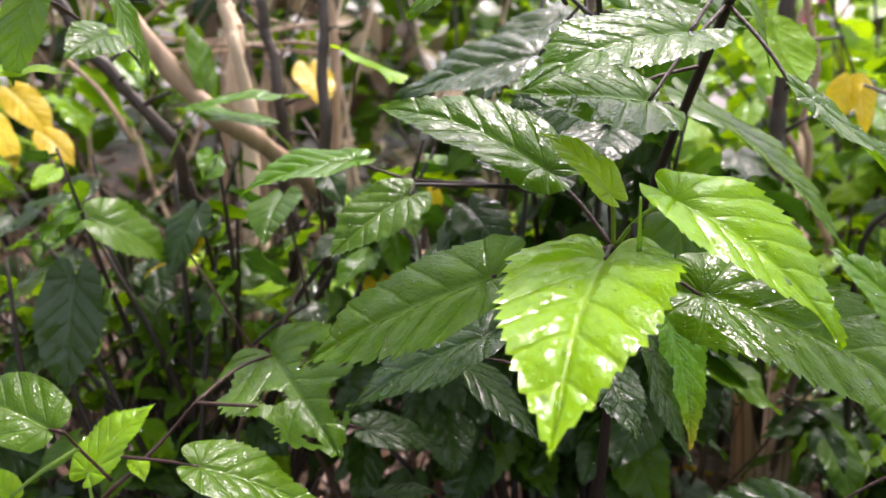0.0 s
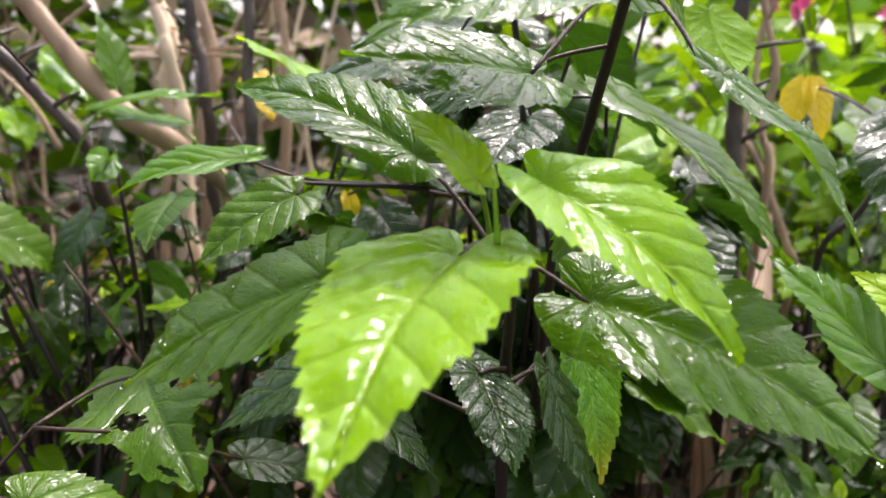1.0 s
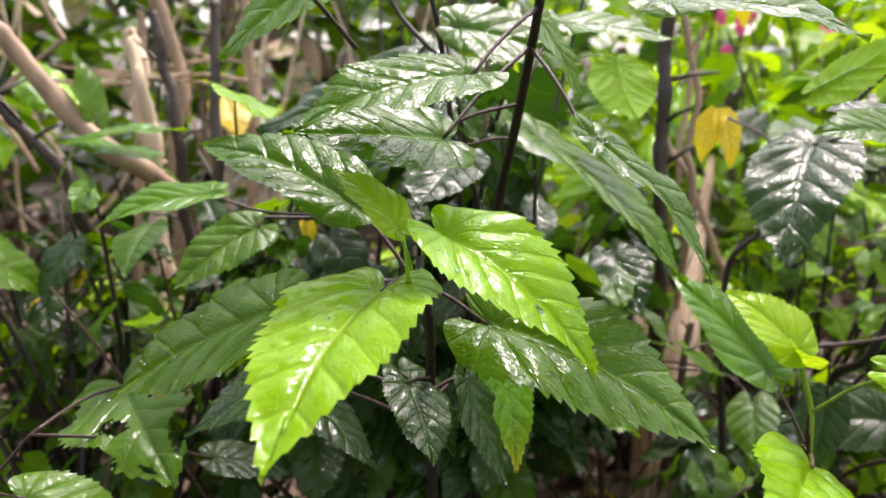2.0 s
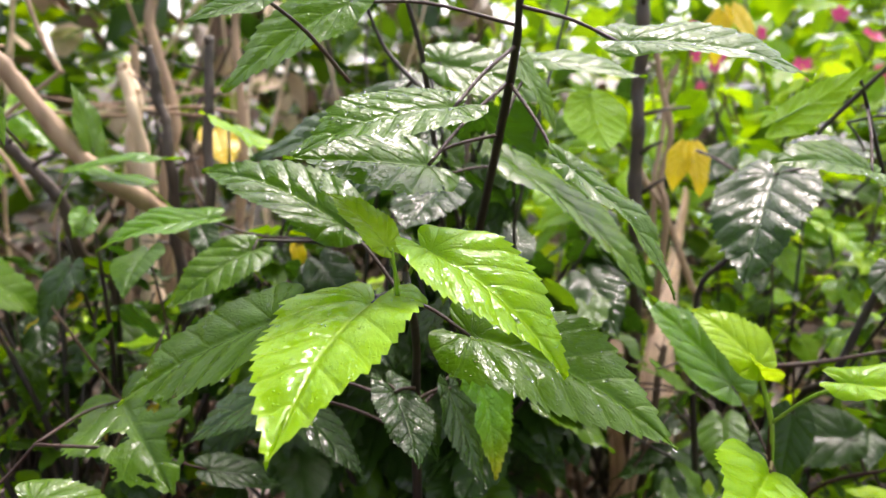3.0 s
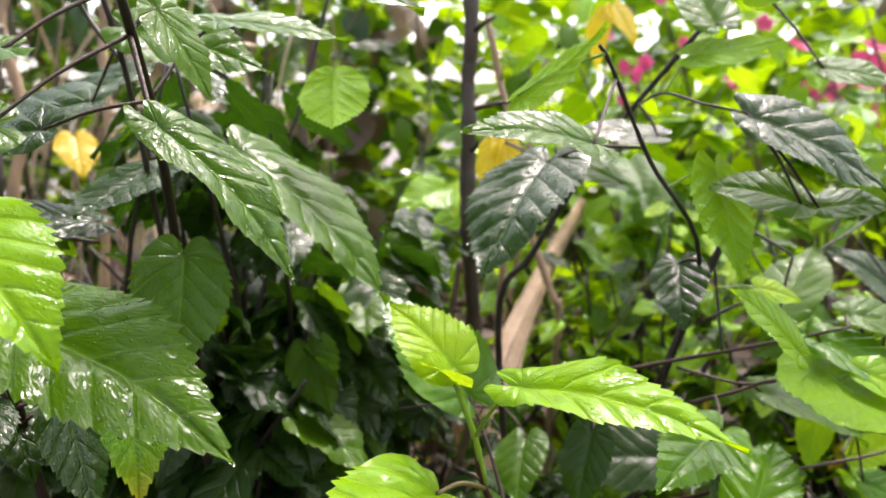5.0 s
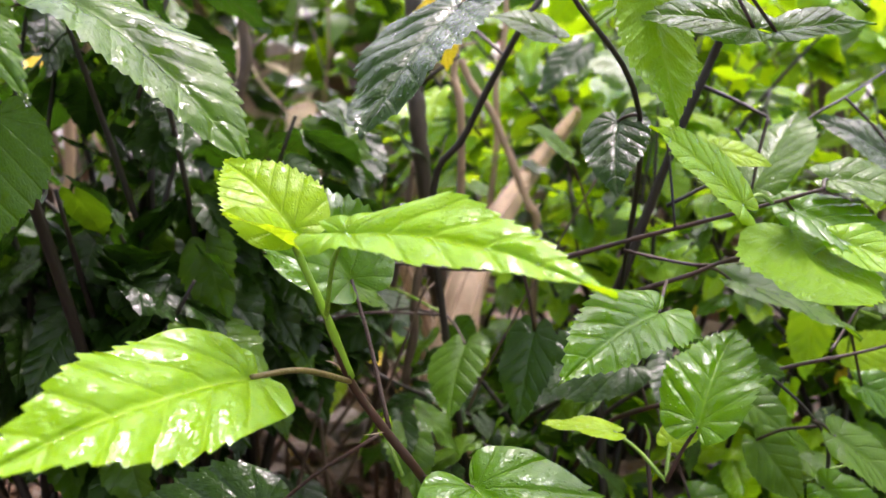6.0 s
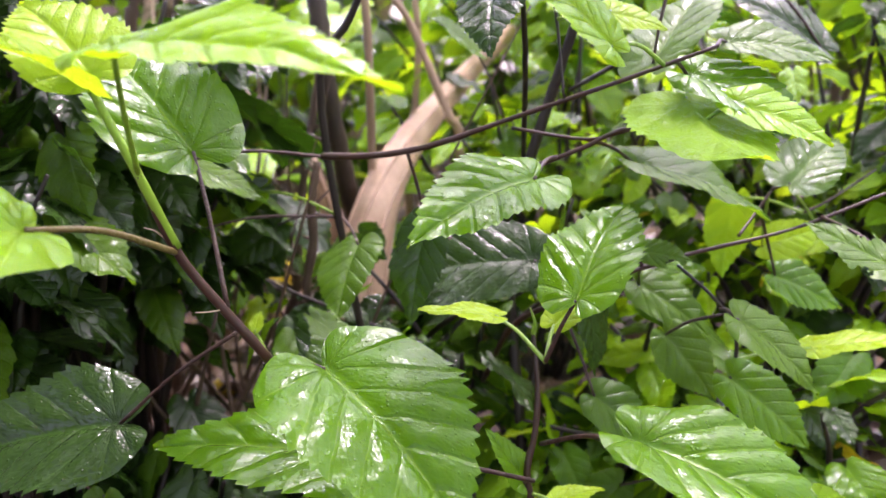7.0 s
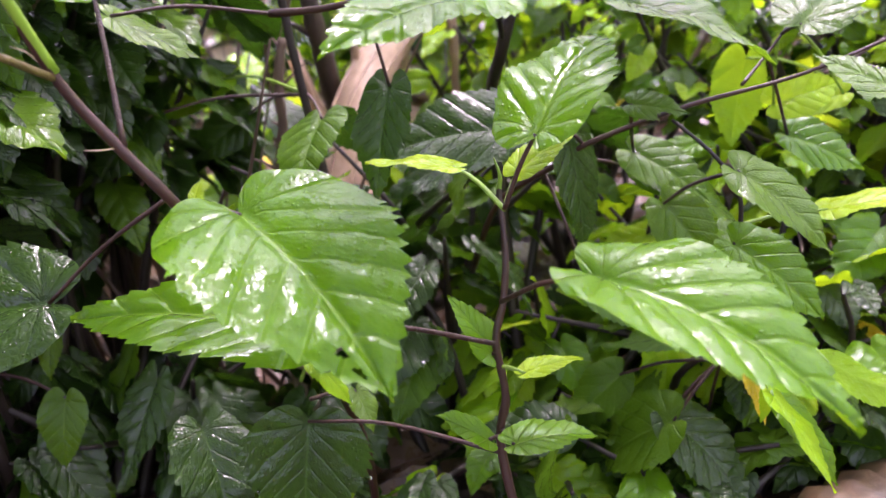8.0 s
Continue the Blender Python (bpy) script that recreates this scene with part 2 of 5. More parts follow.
MAT = {
    "young": leaf_material("leaf_young_green", (0.165, 0.36, 0.001), (0.215, 0.43, 0.0015), (0.38, 0.54, 0.03), 0.14, 0.40, (0.50, 0.75, 0.001), gloss=0.38, lumps=0.22),
    "youngy": leaf_material("leaf_new_yellow_green", (0.25, 0.46, 0.006), (0.33, 0.52, 0.009), (0.46, 0.60, 0.10), 0.24, 0.42, (0.55, 0.74, 0.008), gloss=0.32, lumps=0.2),
    "fresh": leaf_material("leaf_fresh_green", (0.046, 0.142, 0.0008), (0.074, 0.188, 0.001), (0.16, 0.28, 0.02), 0.15, 0.27, (0.30, 0.56, 0.001), gloss=0.31, lumps=0.15),
    "mid": leaf_material("leaf_mid_green", (0.033, 0.092, 0.004), (0.070, 0.150, 0.006), (0.17, 0.31, 0.04), 0.15, 0.27, (0.24, 0.48, 0.004), gloss=0.31, lumps=0.28),
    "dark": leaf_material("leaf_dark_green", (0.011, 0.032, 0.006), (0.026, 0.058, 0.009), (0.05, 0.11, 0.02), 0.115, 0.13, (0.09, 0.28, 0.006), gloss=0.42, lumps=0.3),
    "under": leaf_material("leaf_pale_under", (0.14, 0.33, 0.006), (0.20, 0.40, 0.008), (0.3, 0.45, 0.04), 0.45, 0.48, (0.48, 0.72, 0.004), gloss=0.2),
    "yellow": leaf_material("leaf_yellow", (0.66, 0.42, 0.006), (0.80, 0.60, 0.012), (0.7, 0.55, 0.06), 0.35, 0.4, (0.92, 0.74, 0.012), lumps=0.2),
    "ytip": leaf_material("leaf_green_yellow_tip", (0.07, 0.24, 0.007), (0.12, 0.33, 0.009), (0.25, 0.4, 0.04), 0.22, 0.3, (0.3, 0.55, 0.008), edge=(0.6, 0.42, 0.015)),
    "dry": leaf_material("leaf_dry_brown", (0.055, 0.030, 0.019), (0.22, 0.125, 0.080), (0.18, 0.11, 0.07), 0.35, 0.05, (0.25, 0.13, 0.07), lumps=0.3),
    "pink": leaf_material("petal_pink", (0.62, 0.03, 0.16), (0.75, 0.10, 0.32), (0.7, 0.1, 0.3), 0.45, 0.35, (0.85, 0.12, 0.35)),
    "green_stem": bark_material("stem_green", (0.13, 0.27, 0.015), (0.24, 0.40, 0.03), 0.35),
    "red_stem": bark_material("stem_red_brown", (0.014, 0.004, 0.0025), (0.058, 0.018, 0.009), 0.5, wetness=0.03),
    "tan_stem": bark_material("stem_green_tan", (0.10, 0.085, 0.02), (0.19, 0.13, 0.045), 0.45, wetness=0.05),
    "dark_stem": bark_material("stem_dark_wet", (0.007, 0.004, 0.003), (0.026, 0.014, 0.009), 0.55, wetness=0.03),
    "trunk": bark_material("bark_grey_brown", (0.035, 0.020, 0.012), (0.13, 0.078, 0.046), 0.7, wetness=0.05),
    "bark_dark": bark_material("bark_dark_knotted", (0.012, 0.007, 0.005), (0.075, 0.045, 0.030), 0.55, 110, 0.35, 0.1),
    "log_bark": bark_material("log_bark_brown", (0.045, 0.024, 0.012), (0.19, 0.105, 0.055), 0.55, 90, 0.5, 0.3),
    "water": None,
    "cane": bark_material("dry_cane", (0.14, 0.080, 0.045), (0.50, 0.33, 0.21), 0.6, 55, 0.12, 0.08),
    "pale": bark_material("pale_sheath", (0.38, 0.25, 0.155), (0.80, 0.62, 0.44), 0.65, 45, 0.2, 0.05),
}

m_water, wtn, wtl = nodes_of("rain_water")
wtn["Principled BSDF"].inputs["Base Color"].default_value = (1, 1, 1, 1)
wtn["Principled BSDF"].inputs["Roughness"].default_value = 0.02
wtn["Principled BSDF"].inputs["IOR"].default_value = 1.33
wtn["Principled BSDF"].inputs["Transmission Weight"].default_value = 1.0
MAT["water"] = m_water


# ---- small builders ----
def mesh_object(name, bm, mat, parent=None, label="", smooth=True):
    me = bpy.data.meshes.new(name)
    bm.to_mesh(me)
    bm.free()
    for p in me.polygons:
        p.use_smooth = smooth
    me.materials.append(MAT[mat] if isinstance(mat, str) else mat)
    ob = new(name, me)
    if parent:
        ob.parent = parent
    if label:
        ob["label"] = label
    return ob


def empty(name, at, label, category, group="", kind=""):
    ob = new(name)
    ob.empty_display_size = 0.05
    ob.location = at
    tagged(ob, label, category, group, kind)
    return ob


def local(thing, p):
    return Vector(p) - thing.matrix_basis.translation


def smooth_path(points, per=6):
    """Points of a Catmull-Rom curve through the given ones."""
    ps = [Vector(p) for p in points]
    if len(ps) < 3:
        return [ps[0].lerp(ps[1], i / per) for i in range(per + 1)]
    ext = [2 * ps[0] - ps[1], *ps, 2 * ps[-1] - ps[-2]]
    out = []
    for i in range(1, len(ext) - 2):
        a, b, c, d = ext[i - 1:i + 3]
        for k in range(per):
            t = k / per
            out.append(0.5 * (2 * b + (c - a) * t + (2 * a - 5 * b + 4 * c - d) * t * t + (3 * b - a - 3 * c + d) * t ** 3))
    return out + [ps[-1]]


def tube(bm, points, r0, r1, sides=8, knots=0.0, rng=random):
    """A tapered tube along the points, thickened a little at its joints."""
    pts = [Vector(p) for p in points]
    rings, up = [], Vector((0.31, 0.17, 0.93))
    for i, p in enumerate(pts):
        d = (pts[min(i + 1, len(pts) - 1)] - pts[max(i - 1, 0)]).normalized()
        x = d.cross(up)
        if x.length < 0.05:
            x = d.cross(Vector((1, 0, 0)))
        x.normalize()
        y = d.cross(x)
        f = i / (len(pts) - 1)
        r = (r0 + (r1 - r0) * f) * (1 + knots * (rng.random() - 0.4))
        rings.append([bm.verts.new(p + r * (x * math.cos(a) + y * math.sin(a))) for a in (2 * math.pi * k / sides for k in range(sides))])
    for a, b in zip(rings, rings[1:]):
        for k in range(sides):
            bm.faces.new((a[k], a[(k + 1) % sides], b[(k + 1) % sides], b[k]))
    bm.faces.new(rings[0][::-1])
    bm.faces.new(rings[-1])


def stem(parent, name, points, r0, r1, mat, label="", knots=0.15, per=6, sides=8):
    bm = bmesh.new()
    tube(bm, smooth_path([local(parent, p) for p in points], per), r0, r1, sides, knots)
    return mesh_object(name, bm, mat, parent, label)


# ---- the leaf: heart-shaped base, toothed edge, sunken veins, long tip ----
def half_width(u):
    if u < 0.26:
        return 0.80 + 0.20 * math.sin(math.pi / 2 * u / 0.26)
    x = min(1.0, (u - 0.26) / 0.74)
    return (1 - x) ** 1.3 * (1 + 1.3 * x + 0.42 * x * x)


def rib_phase(x, y):
    """Whole numbers lie on the side veins: pairs curving up from the midrib, a fan of three into each lobe."""
    ax = abs(x)
    q = y - 0.95 * ax - 0.35 * ax * ax - 0.03
    if q >= 0:
        return (q / 0.165) ** 0.94
    return -(math.atan2(ax, y - 0.03) - 0.80) / 0.62


def leaf_mesh(name, width, arch, fold, rows, cols, teeth, seed=0, holes=(), tooth=0.085, wave=0.018, pucker=0.021, lobe=0.13, bare=0.12):
    """One leaf of length 1 along +y, its upper face to +z. holes: (along, across, radius) where it is eaten."""
    rng = random.Random(seed)
    ph = [rng.uniform(0, 6.28) for _ in range(6)]
    jag = [rng.uniform(0.55, 1.35) for _ in range(90)]
    bm = bmesh.new()
    uv = bm.loops.layers.uv.new("UVMap")
    ribs = bm.loops.layers.uv.new("ribs")
    grid, coords = [], {}
    for i in range(rows + 1):
        u = i / rows
        line = []
        for j in range(-cols, cols + 1):
            v = j / cols
            av = abs(v)
            a = u - lobe * math.sin(math.pi * av ** 0.78) * (1 - u) ** 4
            h = width * half_width(u) * (1 + 0.04 * math.sin(5 * u + ph[0] + (0.8 if v > 0 else 0)))
            if j in (-cols, cols) and bare < u < 0.985:
                step = u * teeth + 0.5 * math.sin(6 * u + ph[4]) + (0.35 if v > 0 else 0.0)
                saw = step % 1.0
                h += tooth * width * (saw - 0.35) * (0.5 + 0.8 * half_width(u)) * jag[int(step) + (40 if v > 0 else 3)]
                a += tooth * 0.22 * saw
            x = v * h
            f = rib_phase(x, a) % 1.0
            z = arch * 4 * u * (1 - u) + fold * av * h
            swell = 1 - (2 * f - 1) ** 2
            z += pucker * swell * min(1, av * 2.5) * (1.1 - 0.7 * av) * min(1.0, h / width * 1.5) * (0.8 + 0.7 * noise.noise(Vector((4 * x, 6 * a, ph[5]))))
            z += 0.22 * pucker * noise.noise(Vector((11 * x, 11 * a, ph[5]))) + 0.14 * pucker * noise.noise(Vector((27 * x, 27 * a, ph[4])))
            z -= 0.012 * math.exp(-(av * 9) ** 2)
            z += wave * av * av * math.sin(9 * u + ph[1] + (1.7 if v > 0 else 0)) + 0.6 * wave * av * math.sin(15 * u + ph[2] + v)
            vert = bm.verts.new((x + 0.02 * math.sin(3 * u + ph[3]) * u, a, z))
            coords[vert] = ((v + 1) / 2, u), (rib_phase(x, a) + 20.5, x + 0.5)
            line.append(vert)
        grid.append(line)
    bad = []
    for i in range(rows):
        for j in range(2 * cols):
            f = bm.faces.new((grid[i][j], grid[i][j + 1], grid[i + 1][j + 1], grid[i + 1][j]))
            for lp in f.loops:
                lp[uv].uv, lp[ribs].uv = coords[lp.vert]
            u, v = (i + 0.5) / rows, (j + 0.5) / cols - 1
            if any((u - hu) ** 2 + ((v - hv) * 0.33) ** 2 < (hr * rng.uniform(0.85, 1.15)) ** 2 for hu, hv, hr in holes):
                bad.append(f)
    bmesh.ops.delete(bm, geom=bad, context="FACES")
    me = bpy.data.meshes.new(name)
    bm.to_mesh(me)
    bm.free()
    for p in me.polygons:
        p.use_smooth = True
    return me


def leaf_pose(base, tip, roll):
    """Base to tip along y; the upper face as far up as it goes, then rolled about the midrib."""
    b, t = Vector(base), Vector(tip)
    y = t - b
    size = y.length
    y.normalize()
    z = Vector((0, 0, 1)) - y * y.z
    z = z.normalized() if z.length > 1e-4 else Vector((0, -1, 0))
    x = y.cross(z)
    c, s = math.cos(radians(roll)), math.sin(radians(roll))
    x, z = x * c + z * s, z * c - x * s
    return Matrix(((x.x * size, y.x * size, z.x * size, b.x), (x.y * size, y.y * size, z.y * size, b.y), (x.z * size, y.z * size, z.z * size, b.z), (0, 0, 0, 1))), size


def leaf(thing, kind, base, tip, roll, width=0.33, arch=0.06, fold=0.06, node=None, holes=(), label="", stalk="red_stem", teeth=16, name="leaf", fine=True, drops=0, bare=0.12, lobe=0.13, stalk_radius=0.0011):
    """A leaf of a plant, with its stalk back to the stem."""
    leaf.count += 1
    me = leaf_mesh("leaf_blade", width, arch, fold, 84 if fine else 48, 14 if fine else 8, teeth if fine else 12, leaf.count, holes, bare=bare, lobe=lobe)
    me.materials.append(MAT[kind])
    ob = new(name, me)
    m, size = leaf_pose(base, tip, roll)
    ob.parent = thing
    ob.matrix_basis = Matrix.Translation(-thing.matrix_basis.translation) @ m
    if label:
        ob["label"] = label
    if node is not None:
        bm = bmesh.new()
        a, b = Vector(node), Vector(base)
        mid = a.lerp(b, 0.55) + Vector((0, 0, 0.05 * (b - a).length))
        inv = m.inverted()
        tube(bm, [inv @ p for p in smooth_path([a, mid, b + (Vector(tip) - b) * 0.02], 5)], stalk_radius / size, 0.75 * stalk_radius / size, 7)
        mesh_object("petiole", bm, stalk, ob)
    if drops:
        rng = random.Random(leaf.count)
        bm = bmesh.new()
        vs = [v for v in me.vertices]
        for _ in range(drops):
            v = vs[rng.randrange(len(vs))]
            r = rng.uniform(0.0005, 0.0013) / size
            mt = Matrix.Translation(v.co + v.normal * r * 0.2) @ Matrix.Diagonal((r * rng.uniform(0.8, 1.4), r, r * 0.6, 1))
            bmesh.ops.create_icosphere(bm, subdivisions=1, radius=1, matrix=mt)
        mesh_object("rainwater", bm, "water", ob, "clear rain drops")["kind"] = "stuff"
    return ob


leaf.count = 0


# ---- ground ----
GROUND = 0.0


def ground_height(x, y):
    return GROUND + 0.03 * noise.noise(Vector((x * 0.9, y * 0.9, 0.3))) + 0.02 * noise.noise(Vector((x * 4, y * 4, 2.0)))


m_soil, sn, sl = nodes_of("soil_and_litter")
stc = sn.new("ShaderNodeTexCoord")
s1 = noise_tex(sn, sl, 9.0, 6.0, stc.outputs["Object"])
s2 = noise_tex(sn, sl, 60.0, 5.0, stc.outputs["Object"])
sl.new(mixc(sn, sl, mathn(sn, sl, "MULTIPLY", s1, s2), (0.022, 0.014, 0.010), (0.14, 0.092, 0.064)), sn["Principled BSDF"].inputs["Base Color"])
sn["Principled BSDF"].inputs["Roughness"].default_value = 0.6
sb = sn.new("ShaderNodeBump")
sb.inputs["Strength"].default_value, sb.inputs["Distance"].default_value = 0.8, 0.02
sl.new(s2, sb.inputs["Height"])
sl.new(sb.outputs[0], sn["Principled BSDF"].inputs["Normal"])
MAT["soil"] = m_soil

bm = bmesh.new()
steps = [-40, -20, -10, -6, -4] + [-3 + 0.15 * i for i in range(41)] + [4, 6, 10, 20, 40]
gv = [[bm.verts.new((x, y + 1, ground_height(x, y + 1))) for x in steps] for y in steps]
for i in range(len(steps) - 1):
    for j in range(len(steps) - 1):
        bm.faces.new((gv[i][j], gv[i][j + 1], gv[i + 1][j + 1], gv[i + 1][j]))
tagged(mesh_object("ground", bm, "soil"), "damp brown soil under the shrubs", "ground", kind="structure")

# ---- plain leaf shapes for the crowd of leaves ----
CROWD = [leaf_mesh("crowd_leaf", 0.27 + 0.025 * (k % 4), 0.03 + 0.03 * (k % 3), 0.02 + 0.08 * (k % 2), 30, 6, 8, 100 + k, wave=0.035, pucker=0.034, tooth=0.12) for k in range(8)]
CROWD_BY_MAT = {}
for key in ("young", "fresh", "youngy", "mid", "dark", "under", "yellow", "dry"):
    CROWD_BY_MAT[key] = []
    for me in CROWD:
        c = me.copy()
        c.materials.append(MAT[key])
        CROWD_BY_MAT[key].append(c)


def pick(rng, weights):
    r = rng.random() * sum(w for _, w in weights)
    for k, w in weights:
        r -= w
        if r <= 0:
            return k
    return weights[-1][0]


def shrub(label, base, top, spread, twigs, leaves, size, weights, seed, bare=0.35, stalk="dark_stem", droop=0.45, group="shrubs"):
    """A shrub: stems rise from its base and fork into twigs, leaves hang along the upper part of each."""
    rng = random.Random(seed)
    thing = empty("hibiscus_shrub", base, label, "shrub", group)
    b = Vector(base)
    lines = []
    for k in range(twigs):
        a = 2 * math.pi * (k + rng.random() * 0.8) / twigs
        rr = rng.uniform(0.35, 1.0)
        end = Vector((b.x + spread[0] * rr * math.cos(a), b.y + spread[1] * rr * math.sin(a), b.z + (top - b.z) * rng.uniform(0.55, 1.0)))
        start = b + Vector((rng.uniform(-0.05, 0.05), rng.uniform(-0.05, 0.05), 0))
        mid = start.lerp(end, 0.5) + Vector((rng.uniform(-0.04, 0.04), rng.uniform(-0.04, 0.04), 0.10 * (top - b.z)))
        pts = smooth_path([start, mid, end], 6)
        lines.append(pts)
        bm = bmesh.new()
        tube(bm, [p - b for p in pts], rng.uniform(0.0030, 0.0055), 0.0012, 6, 0.2, rng)
        mesh_object("branch", bm, stalk, thing)
    for k in range(leaves):
        pts = lines[k % twigs]
        f = bare + (1 - bare) * rng.random() ** 0.8
        i = min(len(pts) - 2, int(f * (len(pts) - 1)))
        p = pts[i].lerp(pts[i + 1], f * (len(pts) - 1) - i)
        a = rng.uniform(0, 2 * math.pi)
        out = Vector((p.x - b.x, p.y - b.y, 0)) * 1.5 + Vector((math.cos(a), math.sin(a), 0)) * 0.35
        out.normalize()
        s = size * rng.uniform(0.6, 1.15)
        foot = p + out * s * rng.uniform(0.2, 0.5) + Vector((0, 0, s * rng.uniform(-0.1, 0.25)))
        tip = foot + (out + Vector((0, 0, -droop + rng.uniform(-0.5, 0.35)))).normalized() * s
        key = pick(rng, weights)
        ob = new("leaf", rng.choice(CROWD_BY_MAT[key]))
        m, _ = leaf_pose(foot, tip, rng.gauss(0, 25))
        ob.parent = thing
        ob.matrix_basis = Matrix.Translation(-b) @ m
    return thing


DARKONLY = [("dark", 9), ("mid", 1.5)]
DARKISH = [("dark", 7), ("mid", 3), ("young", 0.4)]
THICKET = [("dark", 4), ("mid", 5), ("fresh", 2), ("young", 0.8), ("yellow", 0.12)]
# dark-heavy mix: shade low among the shrubs is put into leaf colour
SHADED = [("dark", 5), ("mid", 4), ("fresh", 1.5), ("young", 0.7)]
# mixed leaf greens; lime and dark shares also paint in sun and gaps
MIXED = [("dark", 3.4), ("mid", 3), ("fresh", 2), ("young", 3), ("youngy", 0.9), ("under", 0.6), ("yellow", 0.12)]
# more lime leaves, so that open light is carried by their colour
OPEN_LIGHT_MIX = [("mid", 3), ("fresh", 3), ("young", 5), ("youngy", 1.5), ("under", 2), ("dark", 1.2)]

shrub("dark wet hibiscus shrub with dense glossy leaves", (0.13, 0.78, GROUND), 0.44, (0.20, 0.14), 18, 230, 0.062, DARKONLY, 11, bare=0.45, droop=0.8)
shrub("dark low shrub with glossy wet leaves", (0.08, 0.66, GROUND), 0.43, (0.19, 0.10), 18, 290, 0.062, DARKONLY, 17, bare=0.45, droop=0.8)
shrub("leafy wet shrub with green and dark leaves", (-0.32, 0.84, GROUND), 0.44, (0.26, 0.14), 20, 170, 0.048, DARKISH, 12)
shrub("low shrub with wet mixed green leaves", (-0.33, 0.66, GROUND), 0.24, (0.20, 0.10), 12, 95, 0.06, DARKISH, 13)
shrub("bright green shrub with many small wet leaves", (0.80, 0.85, GROUND), 0.50, (0.24, 0.20), 22, 340, 0.043, MIXED, 14)
shrub("leafy shrub, open light put into its lime leaf colours", (0.62, 1.25, GROUND), 0.62, (0.36, 0.25), 18, 250, 0.08, OPEN_LIGHT_MIX, 15)
shrub("leafy shrub, open light put into its lime leaf colours", (1.25, 1.5, GROUND), 0.85, (0.5, 0.35), 18, 250, 0.10, OPEN_LIGHT_MIX, 16)
shrub("dark low shrub with glossy wet leaves", (0.40, 0.70, GROUND), 0.30, (0.15, 0.09), 12, 95, 0.052, SHADED, 20, bare=0.5, droop=0.7)
shrub("low bright shrub with wet leaves", (0.74, 0.80, GROUND), 0.34, (0.22, 0.14), 20, 320, 0.040, MIXED, 18)
shrub("leafy shrub behind dry canes", (-0.9, 1.4, GROUND), 0.7, (0.4, 0.3), 16, 160, 0.10, MIXED, 19)
shrub("low leafy shrub with mixed green leaves", (0.35, 1.05, GROUND), 0.30, (0.30, 0.16), 14, 130, 0.055, OPEN_LIGHT_MIX, 21)
shrub("low leafy shrub with mixed green leaves", (-0.15, 1.25, GROUND), 0.30, (0.35, 0.2), 12, 70, 0.08, MIXED, 22)
shrub("low bright shrub with small wet leaves", (0.62, 0.64, GROUND), 0.17, (0.12, 0.08), 12, 80, 0.05, MIXED, 23)
# darkest leaves here also paint the deep shade under the taller shrubs
shrub("low shrub with small glossy leaves, deep shade put into dark greens", (0.20, 0.64, GROUND), 0.15, (0.20, 0.10), 14, 110, 0.065, DARKONLY, 24, bare=0.35, droop=1.3)
shrub("low green shrub with small wet leaves", (0.60, 0.72, GROUND), 0.22, (0.22, 0.10), 14, 120, 0.048, MIXED, 25, bare=0.4, droop=0.5)
shrub("low shrub with wet mixed green leaves", (0.52, 0.70, GROUND), 0.14, (0.16, 0.10), 12, 90, 0.05, MIXED, 26, bare=0.35, droop=0.5)
shrub("shrub with small leaves, open light put into their lime colours", (0.56, 1.02, GROUND), 0.43, (0.20, 0.12), 16, 150, 0.045, OPEN_LIGHT_MIX, 27, bare=0.4, droop=0.4)
shrub("low spreading shrub with glossy wet leaves", (0.56, 0.60, GROUND), 0.10, (0.20, 0.08), 14, 110, 0.052, SHADED, 30, bare=0.3, droop=0.35)
shrub("wide shrub with small wet leaves in front of canes", (-0.19, 0.69, GROUND), 0.455, (0.27, 0.07), 24, 230, 0.042, THICKET, 29, bare=0.5, droop=0.5)
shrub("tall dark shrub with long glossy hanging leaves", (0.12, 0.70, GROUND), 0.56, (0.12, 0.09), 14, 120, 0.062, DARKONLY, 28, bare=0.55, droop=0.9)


# ---- the near shrubs: stems and twigs ----
s1 = empty("hibiscus_shrub", (0.085, 0.470, 0.000), "wet hibiscus shrub topped by fresh lime-green leaves", "shrub", "shrubs")
s2 = empty("hibiscus_shrub", (0.130, 0.640, 0.000), "tall dark-stemmed hibiscus shrub with long wet leaves", "shrub", "shrubs")
s3 = empty("hibiscus_shrub", (0.360, 0.580, 0.000), "young hibiscus shrub with red-brown stem and big glossy leaves", "shrub", "shrubs")
s4 = empty("hibiscus_shrub", (0.445, 0.460, 0.000), "slender hibiscus shoot with small new leaves along its stem", "shrub", "shrubs")
s5 = empty("hibiscus_shrub", (0.460, 0.690, 0.000), "spreading dark-branched hibiscus shrub with glossy hanging leaves", "shrub", "shrubs")
s6 = empty("hibiscus_shrub", (0.470, 0.700, 0.000), "open hibiscus shrub with one long arching branch", "shrub", "shrubs")
s7 = empty("hibiscus_shrub", (-0.020, 0.620, 0.000), "thin-twigged shrub with narrow bright leaves", "shrub", "shrubs")
s8 = empty("hibiscus_shrub", (-0.170, 0.500, 0.000), "low red-stemmed shrub with eaten wet leaves", "shrub", "shrubs")
s9 = empty("hibiscus_shrub", (-0.200, 0.750, 0.000), "dim shrub with bare dark twigs and hanging leaves", "shrub", "shrubs")
